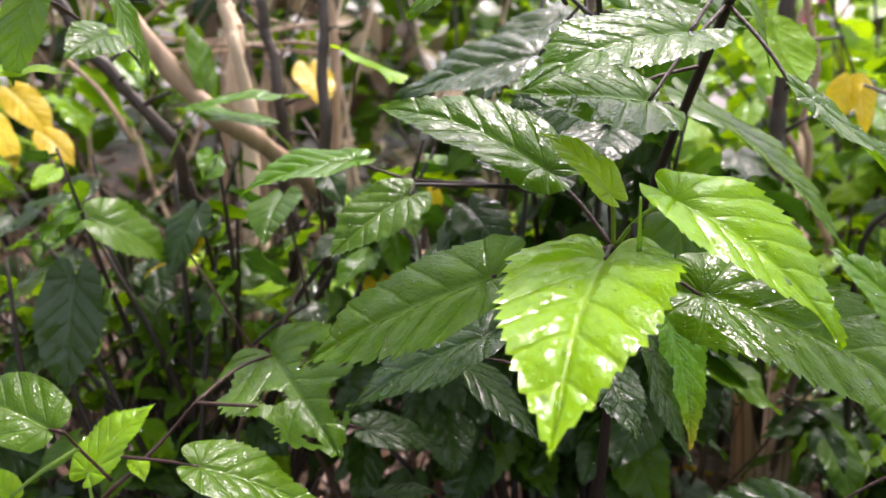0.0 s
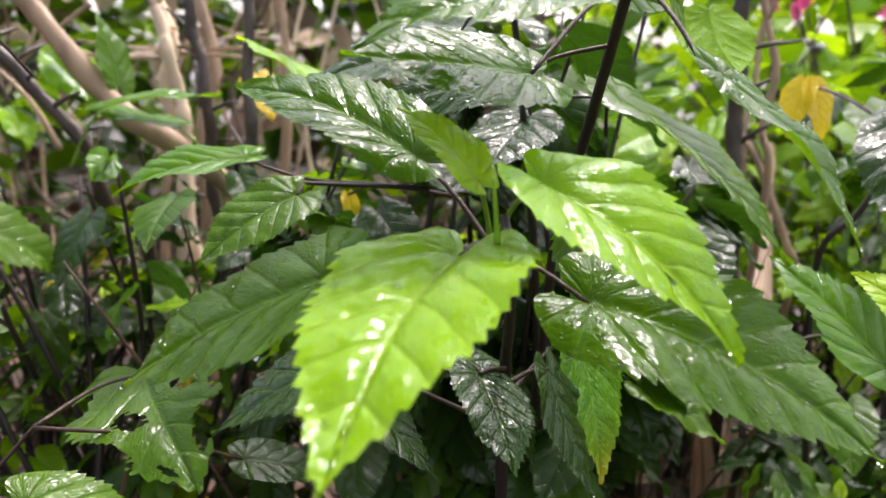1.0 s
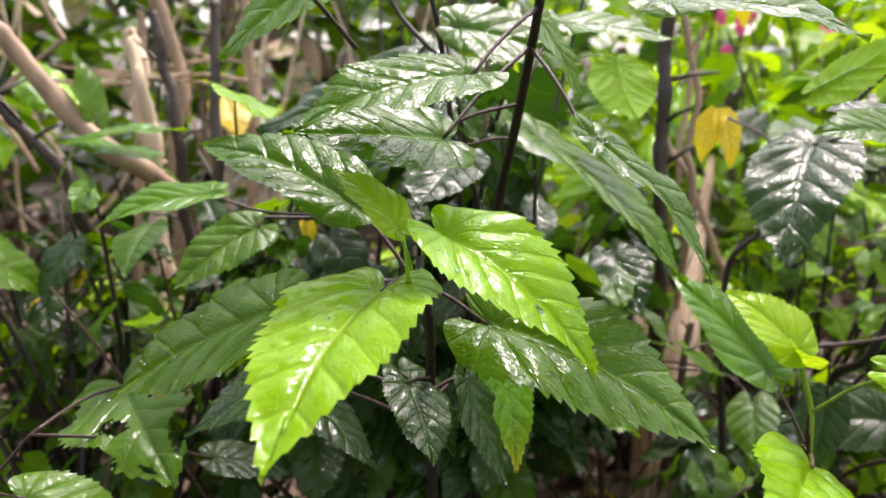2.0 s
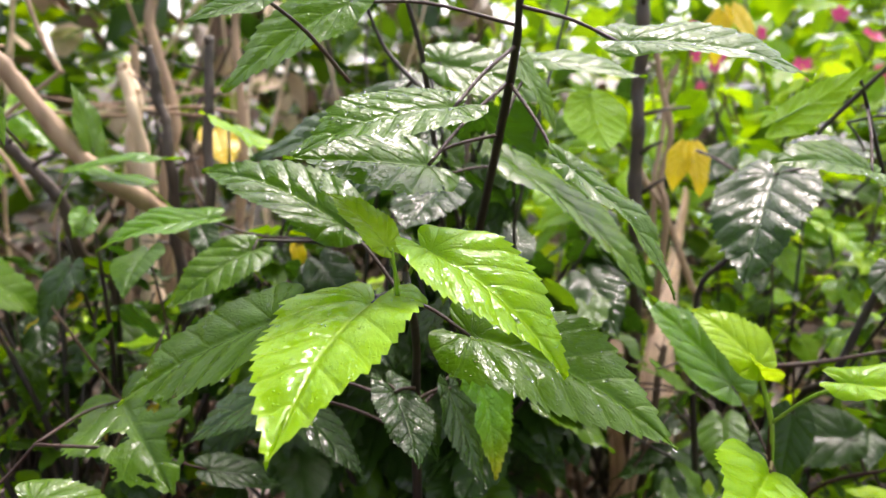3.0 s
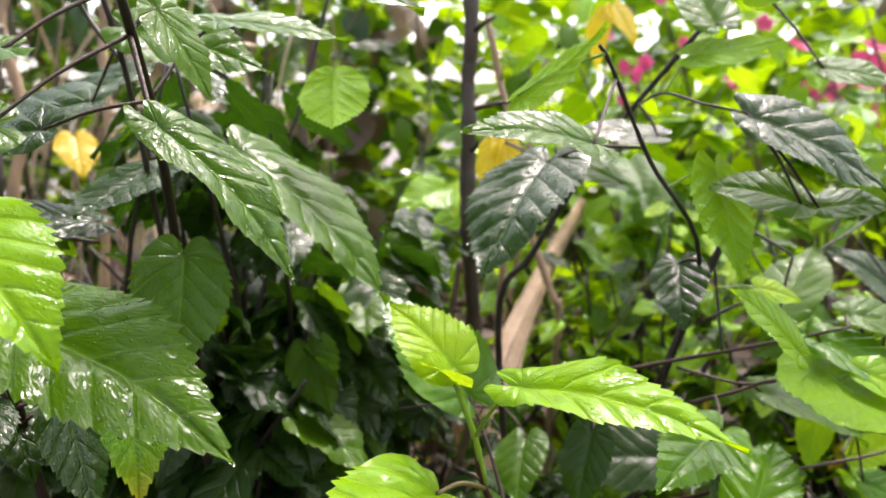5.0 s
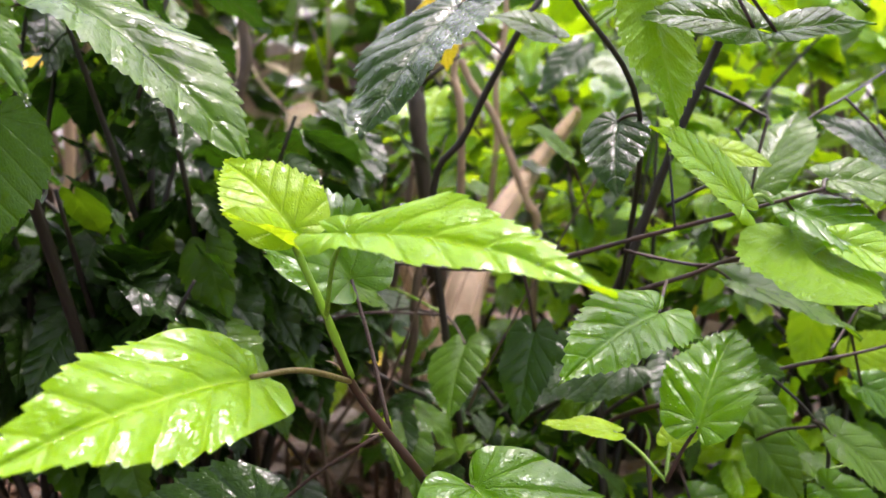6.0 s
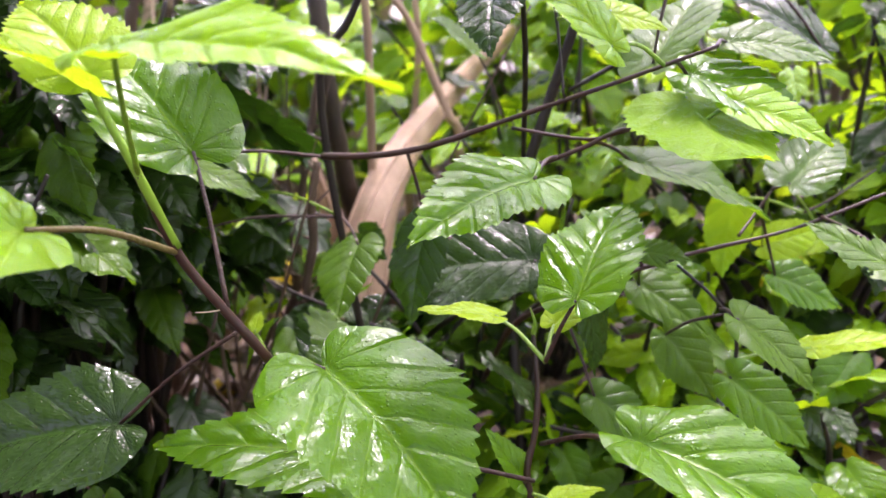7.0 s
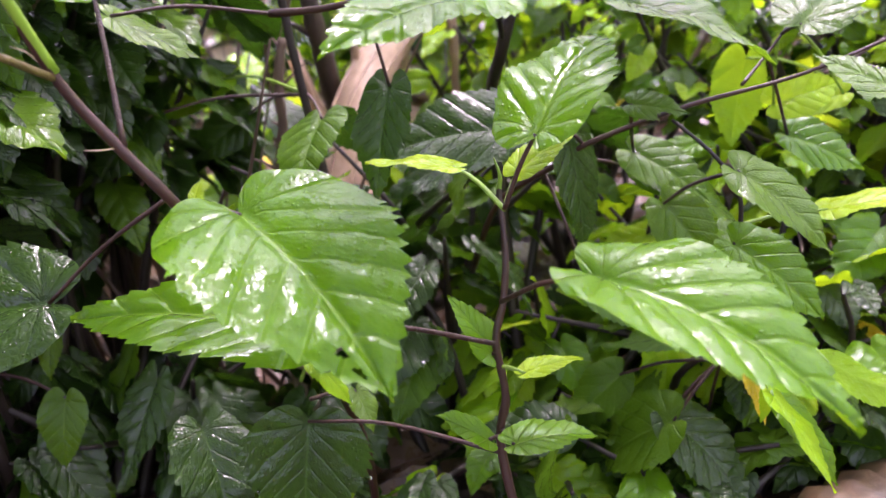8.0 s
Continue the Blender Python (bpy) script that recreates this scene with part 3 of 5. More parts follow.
stem(s1, "stem", [(0.076, 0.331, 0.458), (0.078, 0.329, 0.446), (0.082, 0.364, 0.412), (0.083, 0.395, 0.353), (0.090, 0.470, 0.100), (0.085, 0.470, 0.000)], .0015, .0032, "dark_stem")
stem(s1, "bud", [(0.072, 0.303, 0.454), (0.071, 0.300, 0.465), (0.070, 0.297, 0.475)], .0010, .0004, "green_stem")
stem(s2, "stem", [(0.133, 0.372, 0.598), (0.132, 0.379, 0.581), (0.133, 0.396, 0.560), (0.131, 0.448, 0.509), (0.126, 0.499, 0.447), (0.121, 0.547, 0.365), (0.130, 0.630, 0.100), (0.130, 0.640, 0.000)], .0017, .0036, "dark_stem")
stem(s2, "branch", [(0.075, 0.509, 0.611), (0.089, 0.521, 0.565), (0.098, 0.532, 0.511), (0.106, 0.541, 0.446), (0.117, 0.565, 0.351), (0.130, 0.640, 0.080)], .0015, .0025, "dark_stem")
stem(s2, "branch", [(0.051, 0.550, 0.602), (0.065, 0.554, 0.570), (0.091, 0.537, 0.541)], .001, .0018, "dark_stem")
stem(s2, "branch", [(0.213, 0.646, 0.626), (0.202, 0.639, 0.582), (0.189, 0.632, 0.532), (0.163, 0.597, 0.438)], .001, .0014, "dark_stem")
stem(s3, "stem", [(0.292, 0.414, 0.350), (0.299, 0.425, 0.318), (0.311, 0.430, 0.295), (0.326, 0.435, 0.270), (0.336, 0.455, 0.240), (0.346, 0.500, 0.195), (0.362, 0.560, 0.100), (0.360, 0.580, 0.000)], .0017, .0026, "red_stem")
stem(s3, "young_tip", [(0.281, 0.410, 0.383), (0.285, 0.411, 0.371), (0.292, 0.414, 0.350), (0.299, 0.425, 0.320)], .0014, .0019, "green_stem", "fresh green shoot tip")
stem(s3, "stipule", [(0.299, 0.424, 0.319), (0.294, 0.421, 0.327), (0.290, 0.418, 0.330)], .0004, .0001, "pale", "thin pale stipule", sides=5)
stem(s3, "stipule", [(0.314, 0.430, 0.293), (0.308, 0.427, 0.293), (0.303, 0.424, 0.294)], .0004, .0001, "pale", "thin pale stipule", sides=5)
stem(s4, "stem", [(0.445, 0.500, 0.248), (0.445, 0.497, 0.239), (0.445, 0.491, 0.220), (0.442, 0.485, 0.201), (0.437, 0.480, 0.184), (0.439, 0.477, 0.159), (0.435, 0.474, 0.133), (0.445, 0.460, 0.060), (0.445, 0.460, 0.000)], .0011, .0024, "red_stem")
stem(s4, "bud", [(0.445, 0.500, 0.247), (0.446, 0.500, 0.253), (0.444, 0.501, 0.261)], .0014, .0003, "green_stem")
stem(s5, "branch", [(0.504, 0.584, 0.623), (0.430, 0.651, 0.515), (0.399, 0.646, 0.476), (0.361, 0.656, 0.408), (0.336, 0.667, 0.348), (0.360, 0.680, 0.100), (0.370, 0.700, 0.000)], .0018, .0030, "dark_stem")
stem(s5, "branch", [(0.367, 0.486, 0.550), (0.376, 0.495, 0.540), (0.407, 0.515, 0.485), (0.448, 0.534, 0.421), (0.463, 0.644, 0.300)], .0012, .0016, "dark_stem")
stem(s5, "stem", [(0.528, 0.640, 0.467), (0.521, 0.646, 0.448), (0.505, 0.648, 0.410), (0.485, 0.656, 0.353), (0.464, 0.663, 0.292), (0.458, 0.710, 0.245), (0.460, 0.680, 0.100), (0.460, 0.690, 0.000)], .0028, .0042, "dark_stem")
stem(s5, "branch", [(0.540, 0.517, 0.380), (0.501, 0.535, 0.366), (0.446, 0.563, 0.347), (0.403, 0.581, 0.333), (0.371, 0.591, 0.328), (0.340, 0.601, 0.328)], .0009, .0022, "red_stem")
stem(s5, "branch", [(0.533, 0.519, 0.342), (0.501, 0.530, 0.342), (0.478, 0.538, 0.332), (0.449, 0.547, 0.321)], .0008, .0014, "red_stem")
stem(s5, "twig", [(0.501, 0.529, 0.341), (0.482, 0.544, 0.336), (0.446, 0.562, 0.342)], .0007, .001, "red_stem")
stem(s5, "branch", [(0.545, 0.607, 0.413), (0.529, 0.630, 0.425), (0.518, 0.648, 0.432)], .001, .0016, "dark_stem")
stem(s5, "branch", [(0.674, 0.713, 0.439), (0.627, 0.679, 0.421), (0.600, 0.667, 0.410), (0.554, 0.651, 0.383), (0.494, 0.646, 0.354)], .0009, .0014, "dark_stem")
stem(s5, "twig", [(0.458, 0.499, 0.514), (0.437, 0.510, 0.519), (0.426, 0.552, 0.527), (0.424, 0.602, 0.521)], .0008, .001, "dark_stem")
stem(s5, "twig", [(0.472, 0.549, 0.357), (0.472, 0.562, 0.392), (0.471, 0.566, 0.410)], .0007, .001, "dark_stem")
stem(s6, "branch", [(0.675, 0.585, 0.290), (0.611, 0.581, 0.271), (0.550, 0.578, 0.261), (0.501, 0.585, 0.246), (0.482, 0.602, 0.231), (0.452, 0.636, 0.204), (0.434, 0.682, 0.147)], .0009, .002, "red_stem")
stem(s6, "branch", [(0.542, 0.577, 0.255), (0.562, 0.571, 0.235), (0.573, 0.565, 0.214), (0.571, 0.565, 0.178), (0.564, 0.569, 0.120)], .0009, .0014, "dark_stem")
stem(s6, "twig", [(0.620, 0.618, 0.295), (0.601, 0.604, 0.280), (0.581, 0.585, 0.268)], .0008, .001, "red_stem")
stem(s6, "twig", [(0.737, 0.716, 0.278), (0.700, 0.711, 0.258), (0.679, 0.709, 0.250)], .0008, .001, "red_stem")
stem(s7, "branch", [(-0.051, 0.527, 0.453), (-0.019, 0.535, 0.442), (0.024, 0.544, 0.438), (0.063, 0.562, 0.429)], .0008, .0014, "red_stem")
stem(s7, "branch", [(-0.039, 0.502, 0.445), (-0.002, 0.509, 0.443), (0.049, 0.526, 0.439)], .0008, .0016, "dark_stem")
stem(s8, "branch", [(-0.131, 0.417, 0.342), (-0.145, 0.413, 0.326), (-0.159, 0.399, 0.313), (-0.176, 0.395, 0.296), (-0.210, 0.440, 0.229)], .0008, .0016, "red_stem")
stem(s8, "twig", [(-0.122, 0.382, 0.324), (-0.141, 0.391, 0.322), (-0.166, 0.401, 0.319)], .0007, .001, "red_stem")
stem(s8, "twig", [(-0.187, 0.386, 0.340), (-0.184, 0.393, 0.328), (-0.171, 0.398, 0.307)], .0006, .0009, "red_stem")
stem(s9, "branch", [(-0.098, 0.592, 0.342), (-0.131, 0.596, 0.317), (-0.157, 0.609, 0.285), (-0.188, 0.643, 0.217)], .0012, .002, "dark_stem")

# ---- the near leaves ----
leaf(s1, "young", (0.062, 0.313, 0.449), (0.027, 0.212, 0.418), -4, 0.27, 0.079, 0.09, node=(0.074, 0.359, 0.441), label="bright lime-green wet leaf", drops=25)
leaf(s1, "young", (0.084, 0.315, 0.471), (0.141, 0.283, 0.423), -12, 0.34, 0.114, 0.17, node=(0.074, 0.359, 0.441), holes=((0.62, 0.25, 0.035),), label="lime-green leaf with an eaten hole", stalk="green_stem", drops=25)
leaf(s1, "mid", (0.104, 0.334, 0.428), (0.195, 0.298, 0.386), -25, 0.30, 0.09, 0.08, node=(0.074, 0.359, 0.441), drops=60)
leaf(s1, "mid", (0.021, 0.316, 0.441), (-0.064, 0.354, 0.389), 38, 0.23, 0.035, 0.02, node=(0.074, 0.359, 0.441), drops=60)
leaf(s1, "mid", (0.048, 0.376, 0.471), (-0.032, 0.412, 0.496), 19, 0.29, 0.094, 0.11, node=(0.074, 0.359, 0.441), drops=25)
leaf(s1, "youngy", (0.068, 0.336, 0.468), (0.040, 0.350, 0.492), 14, 0.31, 0.087, 0.10, node=(0.074, 0.359, 0.441), stalk="green_stem")
leaf(s2, "mid", (0.100, 0.353, 0.532), (0.028, 0.314, 0.512), 21, 0.29, 0.067, 0.07, node=(0.133, 0.393, 0.563), drops=60)
leaf(s2, "mid", (0.089, 0.367, 0.504), (0.023, 0.324, 0.509), 31, 0.33, 0.026, 0.00, node=(0.132, 0.411, 0.545), drops=25)
leaf(s2, "mid", (0.152, 0.367, 0.504), (0.211, 0.357, 0.439), -16, 0.23, 0.098, 0.11, node=(0.132, 0.411, 0.545), drops=60)
leaf(s2, "mid", (0.175, 0.352, 0.562), (0.263, 0.338, 0.547), -19, 0.33, 0.075, 0.09, node=(0.132, 0.379, 0.581), drops=25)
leaf(s5, "dark", (0.356, 0.574, 0.484), (0.302, 0.493, 0.416), -6, 0.32, 0.048, 0.04, node=(0.403, 0.512, 0.493), drops=60)
leaf(s5, "mid", (0.356, 0.442, 0.495), (0.285, 0.428, 0.502), 25, 0.32, 0.070, 0.08, node=(0.380, 0.498, 0.532), drops=25)
leaf(s3, "youngy", (0.282, 0.413, 0.385), (0.249, 0.440, 0.412), 18, 0.42, 0.088, 0.12, node=(0.283, 0.410, 0.375), stalk="green_stem")
leaf(s3, "young", (0.305, 0.361, 0.392), (0.389, 0.314, 0.380), -16, 0.21, 0.089, 0.10, node=(0.292, 0.414, 0.350), stalk="green_stem", drops=25)
leaf(s3, "young", (0.272, 0.368, 0.342), (0.213, 0.280, 0.347), 30, 0.245, 0.05, 0.05, node=(0.299, 0.425, 0.318), stalk="tan_stem", lobe=0.05, stalk_radius=0.0014, bare=0.3)
leaf(s3, "fresh", (0.349, 0.430, 0.266), (0.400, 0.364, 0.220), -7, 0.41, 0.096, 0.13, node=(0.327, 0.435, 0.268), bare=0.3, holes=((0.8, 0.45, 0.03), (0.88, 0.55, 0.03)), label="large glossy leaf with chewed holes")
leaf(s4, "fresh", (0.466, 0.396, 0.240), (0.533, 0.353, 0.199), -4, 0.35, 0.120, 0.18, node=(0.439, 0.446, 0.216), bare=0.35)
leaf(s5, "fresh", (0.445, 0.476, 0.329), (0.385, 0.416, 0.317), 23, 0.27, 0.064, 0.07, node=(0.466, 0.542, 0.328))
leaf(s4, "fresh", (0.457, 0.455, 0.277), (0.496, 0.513, 0.307), -1, 0.30, 0.079, 0.09, node=(0.444, 0.459, 0.249))
leaf(s4, "fresh", (0.367, 0.446, 0.213), (0.267, 0.458, 0.221), 11, 0.31, 0.060, 0.06, node=(0.435, 0.441, 0.201))
leaf(s3, "dark", (0.241, 0.501, 0.216), (0.142, 0.506, 0.199), 36, 0.33, 0.070, 0.08, node=(0.303, 0.504, 0.259), drops=25)
leaf(s4, "dark", (0.343, 0.516, 0.137), (0.334, 0.511, 0.077), 64, 0.50, 0.065, 0.08, node=(0.435, 0.474, 0.133), drops=60)
leaf(s1, "ytip", (0.117, 0.423, 0.389), (0.128, 0.404, 0.322), 17, 0.31, 0.075, 0.09, node=(0.083, 0.386, 0.370), label="green leaf with yellowed tip")
leaf(s5, "young", (0.471, 0.442, 0.384), (0.429, 0.440, 0.420), 37, 0.31, 0.061, 0.06, node=(0.518, 0.528, 0.372), stalk="green_stem", drops=25)
leaf(s7, "mid", (-0.019, 0.499, 0.439), (-0.065, 0.466, 0.409), 27, 0.32, 0.065, 0.07, node=(-0.018, 0.506, 0.444), drops=25)
leaf(s7, "fresh", (-0.054, 0.543, 0.452), (-0.127, 0.520, 0.434), 10, 0.33, 0.085, 0.11, node=(-0.051, 0.527, 0.453))
leaf(s5, "under", (0.448, 0.517, 0.482), (0.452, 0.472, 0.418), 197, 0.28, 0.028, 0.01, node=(0.419, 0.521, 0.467), stalk="green_stem")
leaf(s5, "dark", (0.439, 0.547, 0.418), (0.429, 0.505, 0.381), -13, 0.32, 0.050, 0.04, node=(0.448, 0.534, 0.421), drops=25)
leaf(s8, "mid", (-0.105, 0.487, 0.343), (-0.055, 0.406, 0.314), -23, 0.41, 0.093, 0.16, node=(-0.131, 0.417, 0.342), holes=((0.35, -0.55, 0.085), (0.48, 0.35, 0.065), (0.72, -0.75, 0.10), (0.2, 0.9, 0.08), (0.62, 1.0, 0.10), (0.84, 0.55, 0.05), (0.5, -1.0, 0.07)), label="dark leaf chewed into holes", drops=25)
leaf(s8, "young", (-0.195, 0.423, 0.296), (-0.168, 0.457, 0.323), -4, 0.35, 0.092, 0.12, node=(-0.186, 0.408, 0.277), stalk="green_stem", drops=25)
leaf(s5, "mid", (0.448, 0.765, 0.379), (0.410, 0.742, 0.405), 39, 0.34, 0.054, 0.05, node=(0.474, 0.811, 0.316), fine=False)
leaf(s5, "youngy", (0.496, 0.554, 0.399), (0.529, 0.558, 0.389), -38, 0.33, 0.043, 0.03, node=(0.472, 0.563, 0.397), stalk="green_stem", fine=False)
leaf(s5, "mid", (0.532, 0.597, 0.369), (0.586, 0.652, 0.415), 8, 0.33, 0.040, 0.03, node=(0.545, 0.607, 0.413), fine=False)
leaf(s5, "dark", (0.662, 0.657, 0.370), (0.605, 0.679, 0.408), 28, 0.34, 0.061, 0.06, node=(0.627, 0.679, 0.421), fine=False)
leaf(s5, "mid", (0.555, 0.548, 0.381), (0.613, 0.543, 0.368), -28, 0.33, 0.067, 0.07, node=(0.540, 0.517, 0.380), fine=False)
leaf(s5, "young", (0.545, 0.511, 0.353), (0.588, 0.494, 0.332), -28, 0.34, 0.083, 0.10, node=(0.533, 0.519, 0.342), stalk="green_stem", fine=False)
leaf(s5, "under", (0.530, 0.533, 0.356), (0.526, 0.438, 0.338), 187, 0.35, 0.071, 0.08, node=(0.529, 0.521, 0.342), stalk="green_stem", fine=False)
leaf(s5, "fresh", (0.532, 0.537, 0.366), (0.585, 0.510, 0.331), -23, 0.35, 0.102, 0.14, node=(0.523, 0.525, 0.374), fine=False)
leaf(s6, "mid", (0.616, 0.598, 0.294), (0.666, 0.637, 0.314), -19, 0.32, 0.068, 0.07, node=(0.612, 0.612, 0.289), fine=False)
leaf(s6, "youngy", (0.659, 0.636, 0.249), (0.629, 0.655, 0.235), 39, 0.33, 0.052, 0.04, node=(0.620, 0.618, 0.295), stalk="green_stem", fine=False)
leaf(s6, "mid", (0.635, 0.507, 0.264), (0.596, 0.537, 0.286), 17, 0.34, 0.008, -0.03, node=(0.629, 0.582, 0.277), holes=((0.5, 0.9, 0.12), (0.3, -0.9, 0.08)), fine=False)
leaf(s6, "under", (0.622, 0.694, 0.269), (0.607, 0.675, 0.215), 223, 0.32, 0.072, 0.08, node=(0.679, 0.709, 0.250), stalk="green_stem", fine=False)
leaf(s5, "mid", (0.518, 0.586, 0.315), (0.595, 0.575, 0.277), -13, 0.33, 0.084, 0.10, node=(0.482, 0.544, 0.336), fine=False)
leaf(s6, "mid", (0.520, 0.573, 0.266), (0.549, 0.571, 0.258), -44, 0.33, 0.048, 0.04, node=(0.522, 0.582, 0.253), holes=((0.6, 0.8, 0.15),), fine=False)
leaf(s6, "mid", (0.535, 0.632, 0.217), (0.597, 0.633, 0.175), -23, 0.33, 0.079, 0.09, node=(0.487, 0.597, 0.235), fine=False)
leaf(s6, "mid", (0.560, 0.533, 0.236), (0.602, 0.521, 0.194), -22, 0.33, 0.067, 0.07, node=(0.565, 0.569, 0.229), fine=False)
leaf(s6, "youngy", (0.621, 0.573, 0.199), (0.672, 0.554, 0.206), -2, 0.33, 0.044, 0.03, node=(0.572, 0.565, 0.198), stalk="green_stem", fine=False)
leaf(s6, "mid", (0.679, 0.658, 0.137), (0.734, 0.637, 0.127), -11, 0.33, 0.045, 0.03, node=(0.647, 0.700, 0.098), fine=False)
leaf(s6, "under", (0.580, 0.477, 0.160), (0.616, 0.458, 0.147), 172, 0.33, 0.057, 0.05, node=(0.570, 0.565, 0.169), stalk="green_stem", fine=False)
leaf(s6, "fresh", (0.560, 0.479, 0.143), (0.581, 0.463, 0.106), 2, 0.32, 0.051, 0.04, node=(0.568, 0.567, 0.153), fine=False)
leaf(s6, "mid", (0.540, 0.584, 0.079), (0.497, 0.604, 0.037), 35, 0.35, 0.095, 0.13, node=(0.564, 0.569, 0.120), fine=False)
leaf(s6, "mid", (0.569, 0.621, 0.029), (0.617, 0.611, -0.013), -30, 0.32, 0.069, 0.08, node=(0.564, 0.569, 0.120), fine=False)
leaf(s4, "fresh", (0.430, 0.467, 0.144), (0.408, 0.462, 0.161), 17, 0.34, 0.047, 0.03, node=(0.436, 0.475, 0.141), fine=False)
leaf(s4, "fresh", (0.439, 0.458, 0.146), (0.477, 0.467, 0.141), -1, 0.33, 0.072, 0.08, node=(0.436, 0.475, 0.144), fine=False)
leaf(s4, "youngy", (0.447, 0.467, 0.174), (0.473, 0.472, 0.176), 1, 0.33, 0.057, 0.05, node=(0.438, 0.479, 0.173), stalk="green_stem", fine=False)
leaf(s4, "fresh", (0.435, 0.478, 0.179), (0.418, 0.485, 0.206), 8, 0.33, 0.052, 0.05, node=(0.437, 0.479, 0.180), fine=False)
leaf(s4, "youngy", (0.427, 0.494, 0.260), (0.389, 0.497, 0.265), 0, 0.33, 0.039, 0.02, node=(0.444, 0.459, 0.249), stalk="green_stem", fine=False)
leaf(s4, "youngy", (0.452, 0.483, 0.257), (0.479, 0.497, 0.270), -10, 0.32, 0.064, 0.07, node=(0.444, 0.459, 0.249), stalk="green_stem", fine=False)
leaf(s2, "mid", (0.184, 0.608, 0.168), (0.179, 0.599, 0.135), 3, 0.33, 0.052, 0.04, node=(0.127, 0.606, 0.176), fine=False)
leaf(s2, "mid", (0.187, 0.595, 0.126), (0.182, 0.586, 0.084), 22, 0.36, 0.079, 0.10, node=(0.129, 0.618, 0.138), fine=False)
leaf(s5, "mid", (0.355, 0.635, 0.267), (0.340, 0.587, 0.232), -11, 0.35, 0.052, 0.04, node=(0.343, 0.671, 0.277), fine=False)
leaf(s6, "dark", (0.468, 0.628, 0.250), (0.383, 0.649, 0.240), 41, 0.33, 0.059, 0.06, node=(0.474, 0.612, 0.223), fine=False)
leaf(s5, "dark", (0.398, 0.598, 0.286), (0.384, 0.584, 0.227), 4, 0.33, 0.047, 0.04, node=(0.389, 0.585, 0.331), fine=False)
leaf(s5, "dark", (0.242, 0.679, 0.273), (0.203, 0.673, 0.234), 64, 0.37, 0.068, 0.07, node=(0.343, 0.671, 0.277), fine=False)
leaf(s5, "mid", (0.271, 0.562, 0.336), (0.308, 0.577, 0.310), -23, 0.34, 0.007, -0.04, node=(0.340, 0.601, 0.328), fine=False)
leaf(s3, "fresh", (0.297, 0.481, 0.348), (0.245, 0.525, 0.402), 12, 0.36, 0.05, 0.10, node=(0.314, 0.431, 0.293), bare=0.3, drops=25)
leaf(s3, "youngy", (0.282, 0.408, 0.380), (0.262, 0.378, 0.399), 25, 0.26, 0.05, 0.45, node=(0.284, 0.411, 0.374), stalk="green_stem", label="folded new lime-green leaf")
leaf(s1, "mid", (0.135, 0.483, 0.435), (0.135, 0.457, 0.371), 21, 0.38, 0.057, 0.05, node=(0.135, 0.526, 0.422))
leaf(s5, "dark", (0.439, 0.598, 0.499), (0.379, 0.614, 0.504), 23, 0.33, 0.028, 0.00, node=(0.424, 0.602, 0.521), fine=False)
leaf(s5, "mid", (0.415, 0.603, 0.465), (0.373, 0.616, 0.481), 27, 0.33, 0.056, 0.05, node=(0.399, 0.646, 0.476), fine=False)
leaf(s5, "dark", (0.460, 0.499, 0.512), (0.543, 0.487, 0.467), -36, 0.33, 0.063, 0.07, node=(0.458, 0.499, 0.514))
leaf(s5, "mid", (0.500, 0.489, 0.459), (0.544, 0.480, 0.460), -30, 0.33, 0.061, 0.06, node=(0.458, 0.499, 0.514), fine=False)
leaf(s5, "mid", (0.492, 0.490, 0.461), (0.438, 0.514, 0.471), 33, 0.33, 0.066, 0.07, node=(0.458, 0.499, 0.514), fine=False)
leaf(s5, "mid", (0.530, 0.553, 0.544), (0.576, 0.539, 0.534), -36, 0.33, 0.036, 0.01, node=(0.493, 0.594, 0.608), fine=False)
leaf(s5, "under", (0.443, 0.557, 0.551), (0.497, 0.537, 0.560), -214, 0.33, 0.017, -0.02, node=(0.426, 0.552, 0.527), stalk="green_stem", fine=False)
leaf(s5, "mid", (0.462, 0.559, 0.570), (0.446, 0.606, 0.609), 16, 0.32, 0.058, 0.06, node=(0.482, 0.603, 0.592), fine=False)
leaf(s5, "under", (0.482, 0.561, 0.591), (0.509, 0.536, 0.602), -243, 0.34, 0.052, 0.05, node=(0.493, 0.594, 0.608), stalk="green_stem", fine=False)
leaf(s2, "under", (0.214, 0.573, 0.540), (0.215, 0.518, 0.503), -184, 0.33, 0.066, 0.07, node=(0.191, 0.633, 0.540), stalk="green_stem")
leaf(s2, "mid", (0.138, 0.430, 0.560), (0.163, 0.433, 0.515), -32, 0.33, 0.050, 0.04, node=(0.132, 0.411, 0.545))
leaf(s2, "mid", (0.156, 0.479, 0.559), (0.228, 0.482, 0.550), -19, 0.33, 0.043, 0.03, node=(0.131, 0.441, 0.516))
leaf(s2, "mid", (0.050, 0.405, 0.585), (-0.017, 0.398, 0.539), 32, 0.33, 0.057, 0.06, node=(0.133, 0.386, 0.572))
leaf(s1, "mid", (0.017, 0.325, 0.577), (-0.016, 0.320, 0.566), 28, 0.33, 0.035, 0.01, node=(0.050, 0.360, 0.543))
leaf(s5, "under", (0.324, 0.511, 0.522), (0.370, 0.483, 0.563), -216, 0.33, 0.059, 0.06, node=(0.371, 0.490, 0.546), stalk="green_stem")
leaf(s7, "mid", (-0.217, 0.469, 0.551), (-0.228, 0.459, 0.504), 27, 0.34, 0.056, 0.05, node=(-0.209, 0.506, 0.539), fine=False)
